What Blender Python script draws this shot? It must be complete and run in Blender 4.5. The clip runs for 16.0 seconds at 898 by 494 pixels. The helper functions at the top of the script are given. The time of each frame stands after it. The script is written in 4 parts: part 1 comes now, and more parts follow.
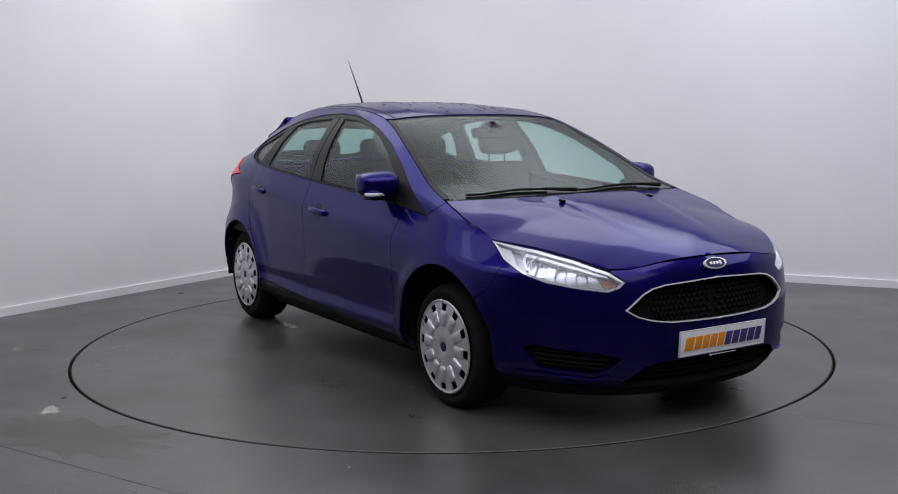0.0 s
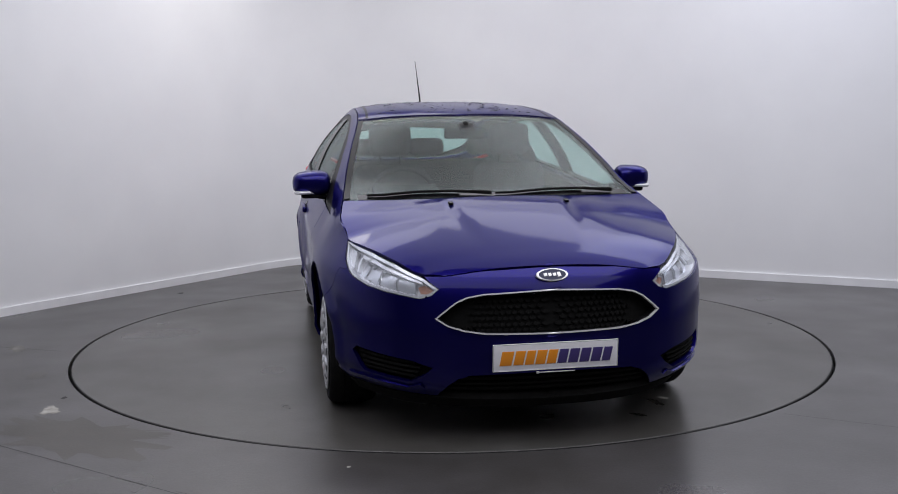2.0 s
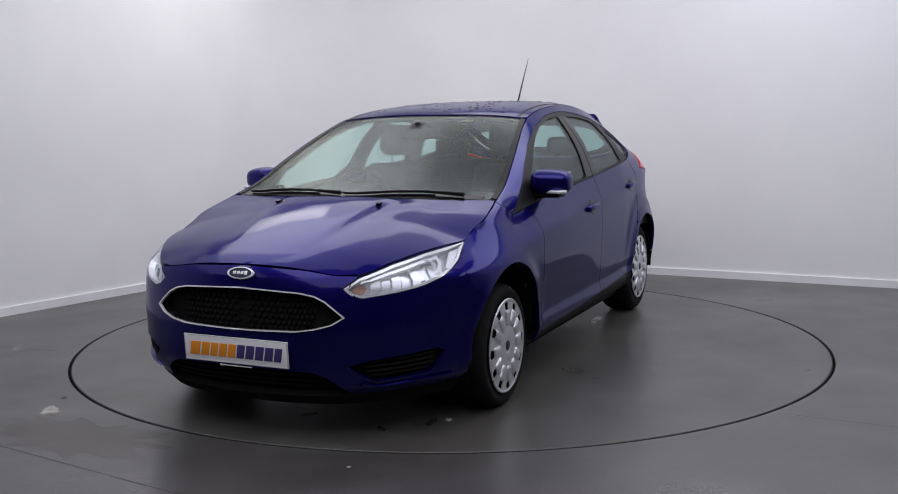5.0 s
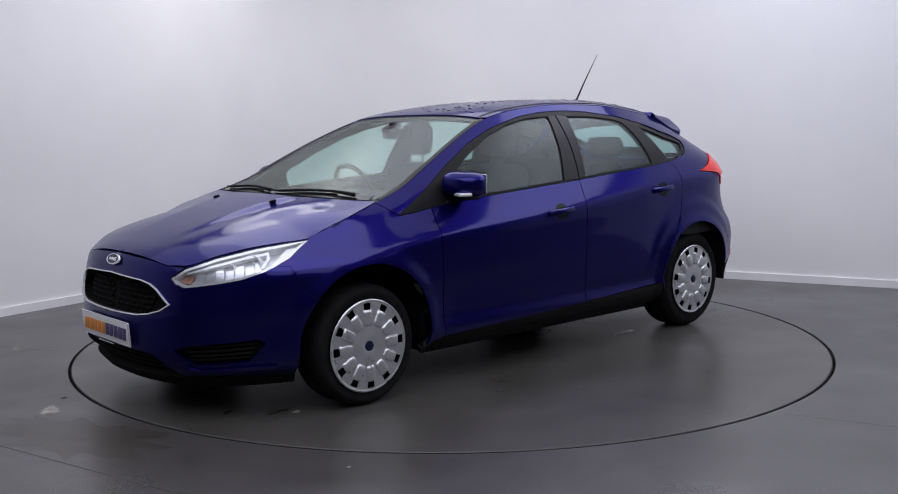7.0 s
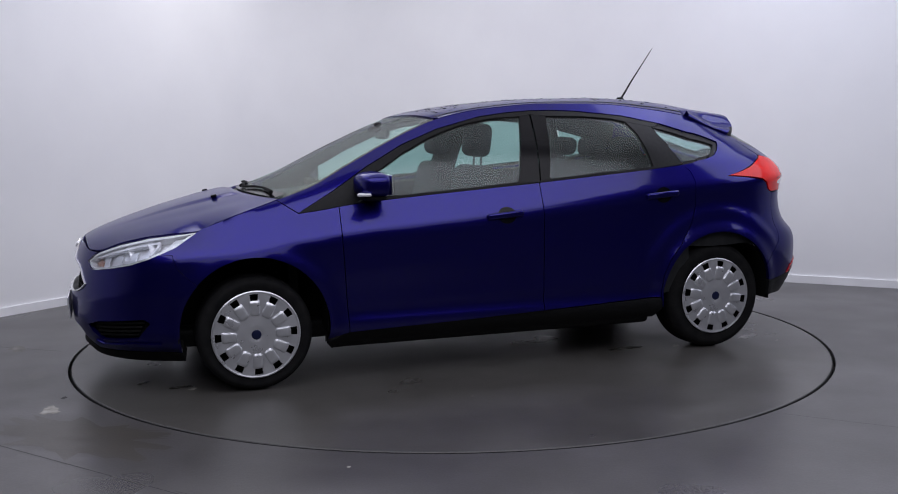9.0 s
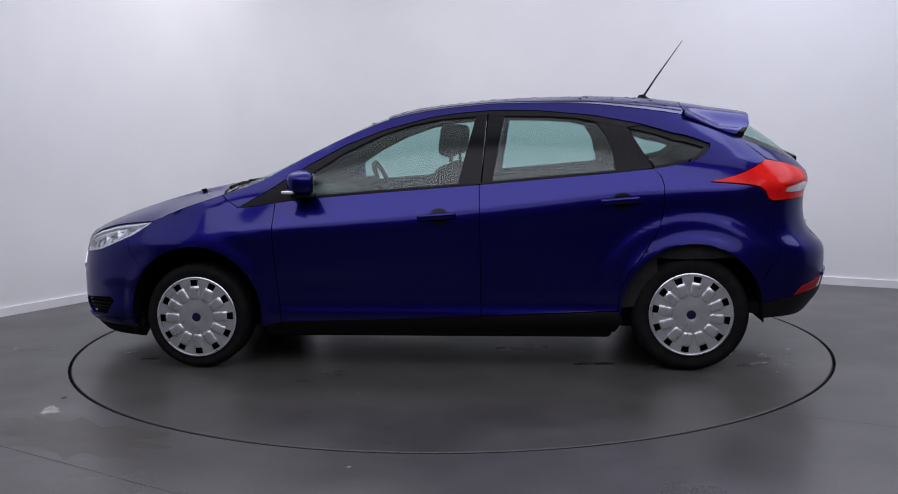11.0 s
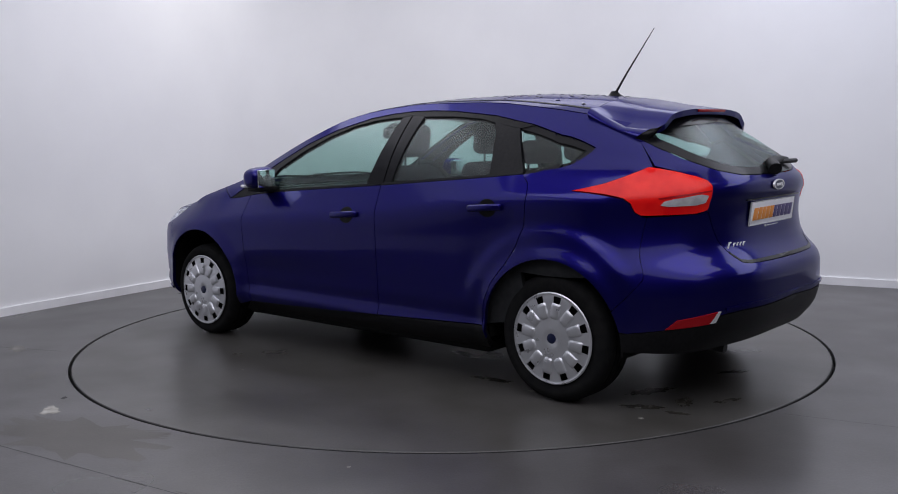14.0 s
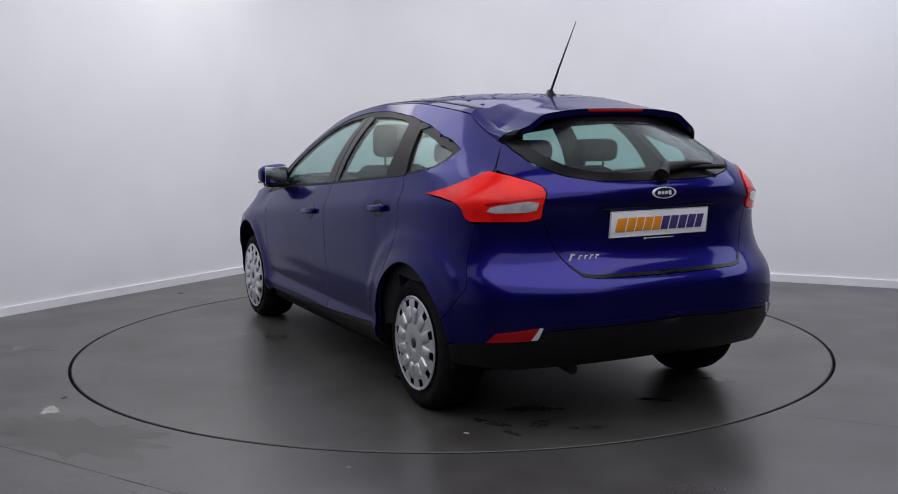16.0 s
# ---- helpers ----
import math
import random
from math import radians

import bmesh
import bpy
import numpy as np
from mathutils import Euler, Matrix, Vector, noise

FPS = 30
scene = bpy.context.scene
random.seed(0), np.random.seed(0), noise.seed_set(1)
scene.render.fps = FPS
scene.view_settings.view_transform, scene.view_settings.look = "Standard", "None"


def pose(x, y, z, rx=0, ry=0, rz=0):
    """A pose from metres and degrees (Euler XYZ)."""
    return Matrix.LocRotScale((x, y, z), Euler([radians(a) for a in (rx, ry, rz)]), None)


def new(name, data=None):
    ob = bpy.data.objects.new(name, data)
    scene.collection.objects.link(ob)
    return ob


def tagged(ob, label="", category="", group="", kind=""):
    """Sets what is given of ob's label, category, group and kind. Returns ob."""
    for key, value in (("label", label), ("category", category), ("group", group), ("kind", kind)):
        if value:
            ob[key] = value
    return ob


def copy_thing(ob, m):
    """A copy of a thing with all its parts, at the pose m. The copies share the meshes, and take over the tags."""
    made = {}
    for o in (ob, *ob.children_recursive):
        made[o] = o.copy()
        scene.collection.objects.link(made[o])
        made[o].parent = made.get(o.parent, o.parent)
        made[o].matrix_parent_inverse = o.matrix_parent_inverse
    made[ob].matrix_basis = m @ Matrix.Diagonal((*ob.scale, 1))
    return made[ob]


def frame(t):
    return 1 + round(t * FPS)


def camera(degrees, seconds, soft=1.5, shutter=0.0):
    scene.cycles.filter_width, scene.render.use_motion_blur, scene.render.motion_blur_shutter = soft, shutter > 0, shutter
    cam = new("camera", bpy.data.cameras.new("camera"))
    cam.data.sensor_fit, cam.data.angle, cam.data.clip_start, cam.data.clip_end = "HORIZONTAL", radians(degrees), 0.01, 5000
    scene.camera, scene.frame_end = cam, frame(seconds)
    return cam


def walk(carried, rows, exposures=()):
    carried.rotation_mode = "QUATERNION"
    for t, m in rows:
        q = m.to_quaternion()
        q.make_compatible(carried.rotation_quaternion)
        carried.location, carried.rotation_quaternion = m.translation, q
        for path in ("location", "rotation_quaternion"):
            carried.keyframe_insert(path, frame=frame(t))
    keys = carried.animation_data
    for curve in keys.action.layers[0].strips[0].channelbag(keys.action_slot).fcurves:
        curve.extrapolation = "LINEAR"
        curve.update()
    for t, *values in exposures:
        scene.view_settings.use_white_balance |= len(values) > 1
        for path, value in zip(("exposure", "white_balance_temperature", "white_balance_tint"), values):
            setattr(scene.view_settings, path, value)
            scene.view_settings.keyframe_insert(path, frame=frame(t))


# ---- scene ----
from mathutils.geometry import tessellate_polygon

cam = camera(49.05, 16.0, soft=1.0)
# eye 1.29 m up, 6.04 m from the middle of the turntable
EYE = pose(0, -6.039, 1.288, 90 - 6.847, 0, .074) @ pose(0, 0, 0, 0, 0, -.654)
walk(cam, [(0, EYE), (16, EYE)], [(0, 0, 6450, 10), (4, 0, 6550, 10), (8.5, 0, 6280, 13), (12, 0, 6300, 13), (16, 0, 6450, 10)])

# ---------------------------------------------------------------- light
# unseen area lights added under the ceiling: (x, y, size x, size y, watts, colour)
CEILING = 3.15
world = bpy.data.worlds.new("world")
scene.world = world
world.use_nodes = True
world.node_tree.nodes["Background"].inputs[0].default_value = (.8, .85, 1, 1)
world.node_tree.nodes["Background"].inputs[1].default_value = .02
scene.view_settings.exposure = 0.0


def ceiling_area_light(x, y, sx, sy, watts, colour, turn=0, z=CEILING - .06):
    data = bpy.data.lights.new("unseen_ceiling_light", "AREA")
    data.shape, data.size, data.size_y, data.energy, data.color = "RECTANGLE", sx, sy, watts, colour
    ob = new("unseen_ceiling_light", data)
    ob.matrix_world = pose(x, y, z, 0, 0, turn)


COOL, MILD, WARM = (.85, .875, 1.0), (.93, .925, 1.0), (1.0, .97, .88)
# placed and sized by the brightness they give, not after known fittings
ceiling_area_light(-3.7, -1.3, 2.2, 5.0, 25, COOL, -33)
ceiling_area_light(4.4, -.2, 2.0, 6.0, 80, COOL, 63)
ceiling_area_light(-1.35, 1.35, 3.6, 1.9, 37, MILD, 57.2)
ceiling_area_light(1.25, 1.5, 4.4, 1.9, 43, MILD, -27.1)
ceiling_area_light(-1.85, 2.1, 1.0, .7, 6, WARM, z=CEILING - .08)
# added over the car, for windscreen haze and shade beneath
ceiling_area_light(.0, .1, 5.2, 3.0, 42, MILD, z=CEILING - .09)
# added on the camera's side, to brighten the floor and the car's front
ceiling_area_light(.8, -5.9, 8.0, 3.0, 80, MILD)
ceiling_area_light(.4, -3.2, 6.4, 2.7, 112, MILD)


# ---------------------------------------------------------------- materials
def material(name, colour, rough=.5, metal=0.0, coat=0.0, spec=.5):
    m = bpy.data.materials.new(name)
    m.use_nodes = True
    b = m.node_tree.nodes["Principled BSDF"]
    b.inputs["Base Color"].default_value = (*colour, 1)
    b.inputs["Roughness"].default_value = rough
    b.inputs["Metallic"].default_value = metal
    b.inputs["Coat Weight"].default_value = coat
    b.inputs["Coat Roughness"].default_value = .12
    b.inputs["Specular IOR Level"].default_value = spec
    return m


def vary(m, scale, colours, rough=None, bump=0.0, bump_scale=None, detail=5.0, at=(.3, .7)):
    """Mottles a material: noise of that scale drives its colour, its gloss and fine relief."""
    t = m.node_tree
    b = t.nodes["Principled BSDF"]
    co = t.nodes.new("ShaderNodeTexCoord")
    n = t.nodes.new("ShaderNodeTexNoise")
    n.inputs["Scale"].default_value, n.inputs["Detail"].default_value = scale, detail
    t.links.new(co.outputs["Object"], n.inputs["Vector"])
    ramp = t.nodes.new("ShaderNodeValToRGB")
    ramp.color_ramp.elements[0].position, ramp.color_ramp.elements[1].position = at
    for e, c in zip(ramp.color_ramp.elements, colours):
        e.color = (*c, 1)
    t.links.new(n.outputs["Fac"], ramp.inputs["Fac"])
    t.links.new(ramp.outputs["Color"], b.inputs["Base Color"])
    if rough:
        r = t.nodes.new("ShaderNodeMapRange")
        r.inputs["To Min"].default_value, r.inputs["To Max"].default_value = rough
        r.inputs["From Min"].default_value, r.inputs["From Max"].default_value = at
        t.links.new(n.outputs["Fac"], r.inputs["Value"])
        t.links.new(r.outputs["Result"], b.inputs["Roughness"])
    if bump:
        f = t.nodes.new("ShaderNodeTexNoise")
        f.inputs["Scale"].default_value, f.inputs["Detail"].default_value = bump_scale or scale * 20, 3
        t.links.new(co.outputs["Object"], f.inputs["Vector"])
        bp = t.nodes.new("ShaderNodeBump")
        bp.inputs["Strength"].default_value, bp.inputs["Distance"].default_value = bump, .002
        t.links.new(f.outputs["Fac"], bp.inputs["Height"])
        t.links.new(bp.outputs["Normal"], b.inputs["Normal"])
    return m


def blue_paint(name, **wet):
    """Deep blue metallic lacquer: dark when seen across, bright where it throws a lamp back."""
    m = material(name, (.010, .007, .13), .31, .85, .58, spec=.25)
    m.node_tree.nodes["Principled BSDF"].inputs["Coat Roughness"].default_value = .08
    b = m.node_tree.nodes["Principled BSDF"]
    b.inputs["Specular Tint"].default_value = (.14, .12, .42, 1)
    return vary(m, 900, ((.0053, .0037, .096), (.0102, .0070, .158)), detail=1, at=(.35, .65), **wet)


def glass(name, tint, gloss=.27):
    """A thin tinted pane: clear, with a mirror gloss by its angle."""
    m = bpy.data.materials.new(name)
    m.use_nodes = True
    t = m.node_tree
    t.nodes.clear()
    out, mix = t.nodes.new("ShaderNodeOutputMaterial"), t.nodes.new("ShaderNodeMixShader")
    clear, shine, lw = t.nodes.new("ShaderNodeBsdfTransparent"), t.nodes.new("ShaderNodeBsdfGlossy"), t.nodes.new("ShaderNodeLayerWeight")
    power, fr = t.nodes.new("ShaderNodeMath"), t.nodes.new("ShaderNodeMath")
    clear.inputs["Color"].default_value = (*tint, 1)
    shine.inputs["Roughness"].default_value = .24
    shine.inputs["Color"].default_value = (1, 1, 1, 1)
    lw.inputs["Blend"].default_value = .5
    power.operation, fr.operation = "POWER", "MULTIPLY_ADD"
    power.inputs[1].default_value = 4.0
    fr.inputs[1].default_value, fr.inputs[2].default_value = gloss, .022 + .04 * gloss
    t.links.new(lw.outputs["Facing"], power.inputs[0])
    t.links.new(power.outputs[0], fr.inputs[0])
    t.links.new(fr.outputs[0], mix.inputs[0])
    t.links.new(clear.outputs[0], mix.inputs[1])
    t.links.new(shine.outputs[0], mix.inputs[2])
    t.links.new(mix.outputs[0], out.inputs["Surface"])
    return m


PAINT = blue_paint("blue_metallic_paint")
WALL = vary(material("wall_white", (.78, .78, .79), .6), 1.3, ((.75, .75, .76), (.80, .80, .805)), bump=.08, bump_scale=90)
SKIRT = vary(material("skirting_white", (.80, .80, .81), .4), 4, ((.74, .74, .75), (.82, .82, .83)))
# for the unseen walls, kept dark so the car's sides reflect little
WALL_DIM = vary(material("wall_grey", (.12, .12, .13), .7), 1.3, ((.10, .10, .11), (.14, .14, .15)))
CEIL = vary(material("ceiling_grey", (.42, .42, .42), .8), 2, ((.39, .39, .39), (.45, .45, .45)))
BLACK = vary(material("black_plastic", (.006, .006, .007), .45, spec=.16), 60, ((.005, .005, .006), (.010, .010, .011)), bump=.15, bump_scale=900)
MATT = vary(material("matt_black_plastic", (.006, .006, .006), .8, spec=.1), 80, ((.005, .005, .005), (.009, .009, .009)))
GLOSS_BLACK = material("gloss_black", (.005, .005, .006), .2, spec=.16)
RUBBER = vary(material("tyre_rubber", (.008, .008, .009), .8, spec=.10), 25, ((.006, .006, .007), (.012, .012, .012)), bump=.2, bump_scale=300)
SILVER = vary(material("silver_wheel_paint", (.58, .59, .62), .30, .70), 14, ((.56, .57, .60), (.66, .67, .70)), (.26, .38))
STEEL = material("dark_steel", (.02, .02, .022), .55, .6)
CHROME = material("chrome", (.92, .92, .94), .18, .40)
SATIN = material("satin_chrome", (.82, .83, .85), .25, .45)
TRIM = vary(material("cabin_trim", (.016, .017, .019), .75, spec=.3), 30, ((.012, .013, .015), (.022, .023, .025)), bump=.2, bump_scale=500)
CLOTH = vary(material("seat_cloth", (.016, .017, .020), .9, spec=.2), 120, ((.011, .012, .014), (.024, .025, .029)), bump=.4, bump_scale=800)
LINING = vary(material("roof_lining", (.42, .42, .41), .9), 40, ((.38, .38, .37), (.46, .46, .45)))
GLASS = glass("window_glass", (.74, .86, .84))
SCREEN = glass("windscreen_glass", (.82, .91, .88), .17)
LENS = glass("lamp_lens", (.95, .96, .98), .25)
DROP = material("water_drop", (.020, .020, .035), .06, spec=.6)
MIRROR = material("mirror", (.85, .9, .9), .02, 1.0)
LAMP_RED = vary(material("red_lamp_lens", (.78, .012, .012), .15, 0, .10, spec=.2), 9, ((.62, .004, .006), (.84, .018, .012)), detail=2)
LAMP_DARK_RED = material("reflector_red", (.30, .006, .010), .25, 0, .1, spec=.2)
AMBER = material("amber_bulb", (.48, .26, .19), .3)
REFLECTOR = material("lamp_reflector", (.90, .91, .93), .25, .25)
CLEAR_LENS = vary(material("clear_lens", (.80, .80, .82), .12, .5, .5), 22, ((.70, .70, .72), (.92, .92, .94)), at=(.4, .6))
PLATE = vary(material("plate_white", (.80, .80, .84), .3), 30, ((.78, .78, .82), (.83, .83, .86)))
ORANGE = material("orange_print", (.80, .28, .02), .4)
PURPLE = material("purple_print", (.055, .038, .16), .4)
BADGE = material("badge_blue", (.006, .010, .045), .3, .2, .15)
FACET = material("lamp_facet", (.80, .81, .84), .28, .75)


def floor_material(name, base, seed):
    """Worn grey sheet vinyl: broad scuffs, soft stains, fine grain and a low, uneven sheen."""
    m = material(name, base, .35, spec=.55)
    t = m.node_tree
    b = t.nodes["Principled BSDF"]
    co = t.nodes.new("ShaderNodeTexCoord")
    mp = t.nodes.new("ShaderNodeMapping")
    mp.inputs["Location"].default_value = (seed, seed * 1.7, 0)
    t.links.new(co.outputs["Object"], mp.inputs["Vector"])

    def noise_tex(scale, detail, rough=.55):
        n = t.nodes.new("ShaderNodeTexNoise")
        n.inputs["Scale"].default_value, n.inputs["Detail"].default_value, n.inputs["Roughness"].default_value = scale, detail, rough
        t.links.new(mp.outputs["Vector"], n.inputs["Vector"])
        return n.outputs["Fac"]

    def ramp(src, p0, p1, c0, c1):
        r = t.nodes.new("ShaderNodeValToRGB")
        r.color_ramp.elements[0].position, r.color_ramp.elements[1].position = p0, p1
        r.color_ramp.elements[0].color, r.color_ramp.elements[1].color = (*c0, 1), (*c1, 1)
        t.links.new(src, r.inputs["Fac"])
        return r.outputs["Color"]

    def mult(a, c, fac=1.0):
        x = t.nodes.new("ShaderNodeMix")
        x.data_type, x.blend_type = "RGBA", "MULTIPLY"
        x.inputs[0].default_value = fac
        t.links.new(a, x.inputs[6])
        t.links.new(c, x.inputs[7])
        return x.outputs[2]
    broad = ramp(noise_tex(.9, 4), .22, .80, [base[0] * .58, base[1] * .56, base[2] * .52], [v * 1.40 for v in base])
    stains = ramp(noise_tex(2.6, 7, .68), .15, .85, (.55, .53, .48), (1.36, 1.36, 1.39))
    grain = ramp(noise_tex(120, 3), .3, .7, (.78, .78, .78), (1.18, 1.18, 1.18))
    t.links.new(mult(mult(broad, stains), grain), b.inputs["Base Color"])
    r = t.nodes.new("ShaderNodeMapRange")
    r.inputs["From Min"].default_value, r.inputs["From Max"].default_value = .3, .7
    r.inputs["To Min"].default_value, r.inputs["To Max"].default_value = .27, .38
    t.links.new(noise_tex(1.4, 2), r.inputs["Value"])
    t.links.new(r.outputs["Result"], b.inputs["Roughness"])
    bp = t.nodes.new("ShaderNodeBump")
    bp.inputs["Strength"].default_value, bp.inputs["Distance"].default_value = .18, .002
    t.links.new(noise_tex(60, 3), bp.inputs["Height"])
    t.links.new(bp.outputs["Normal"], b.inputs["Normal"])
    return m


FLOOR = floor_material("floor_vinyl", (.061, .059, .060), 3.0)
DISC = floor_material("turntable_vinyl", (.063, .061, .058), 11.0)
GAP = material("dark_gap", (.004, .004, .004), .9)
DULL = floor_material("dull_vinyl", (.040, .036, .029), 21.0)
FAINT = vary(material("faint_wear", (.12, .115, .10), .5), 25, ((.085, .082, .075), (.16, .15, .135)))
WET = vary(material("wet_smear", (.030, .027, .022), .2), 14, ((.022, .020, .017), (.048, .044, .037)), (.08, .34))
PALE = vary(material("pale_wear", (.30, .29, .26), .6), 25, ((.20, .19, .17), (.40, .39, .35)))
SCUFF = vary(material("dark_scuff", (.02, .02, .02), .6), 30, ((.015, .015, .015), (.04, .04, .04)))


# ---------------------------------------------------------------- mesh helpers
def mesh_object(name, bm, mat, angle=35):
    me = bpy.data.meshes.new(name)
    bm.to_mesh(me)
    bm.free()
    me.materials.append(mat)
    me.shade_smooth()
    me.set_sharp_from_angle(angle=radians(angle))
    return new(name, me)


def part(name, bm, mat, parent, label="", angle=35):
    ob = mesh_object(name, bm, mat, angle)
    ob.parent = parent
    return tagged(ob, label)


def box(bm, size, m=Matrix(), bevel=0.0):
    """A box of that size about the origin of m, its edges rounded."""
    made = bmesh.ops.create_cube(bm, size=1, matrix=m @ Matrix.Diagonal((*size, 1)))
    if bevel:
        edges = {e for v in made["verts"] for e in v.link_edges}
        bmesh.ops.bevel(bm, geom=list(edges), offset=bevel, segments=3, profile=.5, affect="EDGES")
    return bm


def lathe(bm, profile, n=64, axis="Y"):
    """Turns (radius, along) pairs round the axis."""
    rows = []
    for k in range(n):
        a = 2 * math.pi * k / n
        c, s = math.cos(a), math.sin(a)
        rows.append([bm.verts.new((r * c, l, r * s) if axis == "Y" else (r * c, r * s, l)) for r, l in profile])
    for k in range(n):
        p, q = rows[k], rows[(k + 1) % n]
        for i in range(len(profile) - 1):
            bm.faces.new((p[i], q[i], q[i + 1], p[i + 1]))
    bmesh.ops.remove_doubles(bm, verts=bm.verts, dist=1e-5)
    bmesh.ops.recalc_face_normals(bm, faces=bm.faces)
    return bm


def tube(bm, points, radii, n=12):
    """A round bar along points; radii one for all or one each."""
    pts = [Vector(p) for p in points]
    radii = radii if hasattr(radii, "__len__") else [radii] * len(pts)
    rings, up = [], Vector((0.31, 0.17, 1)).normalized()
    for i, p in enumerate(pts):
        d = (pts[min(i + 1, len(pts) - 1)] - pts[max(i - 1, 0)]).normalized()
        a = d.cross(up).normalized()
        b = d.cross(a).normalized()
        rings.append([bm.verts.new(p + radii[i] * (math.cos(2 * math.pi * k / n) * a + math.sin(2 * math.pi * k / n) * b)) for k in range(n)])
    for r, q in zip(rings, rings[1:]):
        for k in range(n):
            bm.faces.new((r[k], r[(k + 1) % n], q[(k + 1) % n], q[k]))
    bm.faces.new(rings[0][::-1])
    bm.faces.new(rings[-1])
    bmesh.ops.recalc_face_normals(bm, faces=bm.faces)
    return bm


def clip_poly(poly, axis, value, keep_more):
    out = []
    for i, p in enumerate(poly):
        q = poly[(i + 1) % len(poly)]
        a, b = ((p[axis] - value), (q[axis] - value)) if keep_more else ((value - p[axis]), (value - q[axis]))
        if a >= 0:
            out.append(p)
        if (a >= 0) != (b >= 0):
            k = a / (a - b)
            out.append((p[0] + (q[0] - p[0]) * k, p[1] + (q[1] - p[1]) * k))
    return out


def inset_poly(poly, d):
    """Draws an outline in by d, for the joint between two panels."""
    area = sum(p[0] * q[1] - q[0] * p[1] for p, q in zip(poly, poly[1:] + poly[:1]))
    sgn, out = (1 if area > 0 else -1), []
    for i, p in enumerate(poly):
        a, c = Vector(poly[i - 1]), Vector(poly[(i + 1) % len(poly)])
        p = Vector(p)
        n1, n2 = (p - a), (c - p)
        if n1.length < 1e-6 or n2.length < 1e-6:
            out.append(tuple(p))
            continue
        n1, n2 = Vector((-n1.y, n1.x)).normalized() * sgn, Vector((-n2.y, n2.x)).normalized() * sgn
        m = n1 + n2
        m = m / max(m.length_squared / 2, .35) if m.length > 1e-6 else n1
        out.append(tuple(p + m * d))
    return out


def cells(polys, step):
    """Cuts outlines into the cells of a square net. Returns points and faces."""
    index, pts, faces = {}, [], []
    for poly in polys:
        if sum(p[0] * q[1] - q[0] * p[1] for p, q in zip(poly, poly[1:] + poly[:1])) < 0:
            poly = poly[::-1]
        lo, hi = min(p[0] for p in poly), max(p[0] for p in poly)
        for i in range(math.floor(lo / step), math.ceil(hi / step)):
            col = clip_poly(clip_poly(poly, 0, i * step, True), 0, (i + 1) * step, False)
            if len(col) < 3:
                continue
            l2, h2 = min(p[1] for p in col), max(p[1] for p in col)
            for j in range(math.floor(l2 / step), math.ceil(h2 / step)):
                c = clip_poly(clip_poly(col, 1, j * step, True), 1, (j + 1) * step, False)
                f = []
                for p in c:
                    k = (round(p[0], 5), round(p[1], 5))
                    if k not in index:
                        index[k] = len(pts)
                        pts.append(k)
                    if not f or f[-1] != index[k]:
                        f.append(index[k])
                if len(f) > 1 and f[0] == f[-1]:
                    f.pop()
                a = sum(pts[f[n]][0] * pts[f[(n + 1) % len(f)]][1] - pts[f[(n + 1) % len(f)]][0] * pts[f[n]][1] for n in range(len(f)))
                if len(f) > 2 and len(set(f)) == len(f) and a > 1e-8:
                    faces.append(f)
                elif len(set(f)) > 2 and a > 1e-8:
                    # an outline that crosses the cell twice: cut it by triangles
                    for tri in tessellate_polygon([[Vector((*p, 0)) for p in poly]]):
                        c = [poly[n] for n in tri]
                        for axis, lo_, hi_ in ((0, i * step, (i + 1) * step), (1, j * step, (j + 1) * step)):
                            c = clip_poly(clip_poly(c, axis, lo_, True), axis, hi_, False) if len(c) > 2 else []
                        g = []
                        for p in c:
                            k = (round(p[0], 5), round(p[1], 5))
                            if k not in index:
                                index[k] = len(pts)
                                pts.append(k)
                            if index[k] not in g:
                                g.append(index[k])
                        a = sum(pts[g[n]][0] * pts[g[(n + 1) % len(g)]][1] - pts[g[(n + 1) % len(g)]][0] * pts[g[n]][1] for n in range(len(g)))
                        if len(g) > 2 and abs(a) > 1e-8:
                            faces.append(g if a > 0 else g[::-1])
    return pts, faces


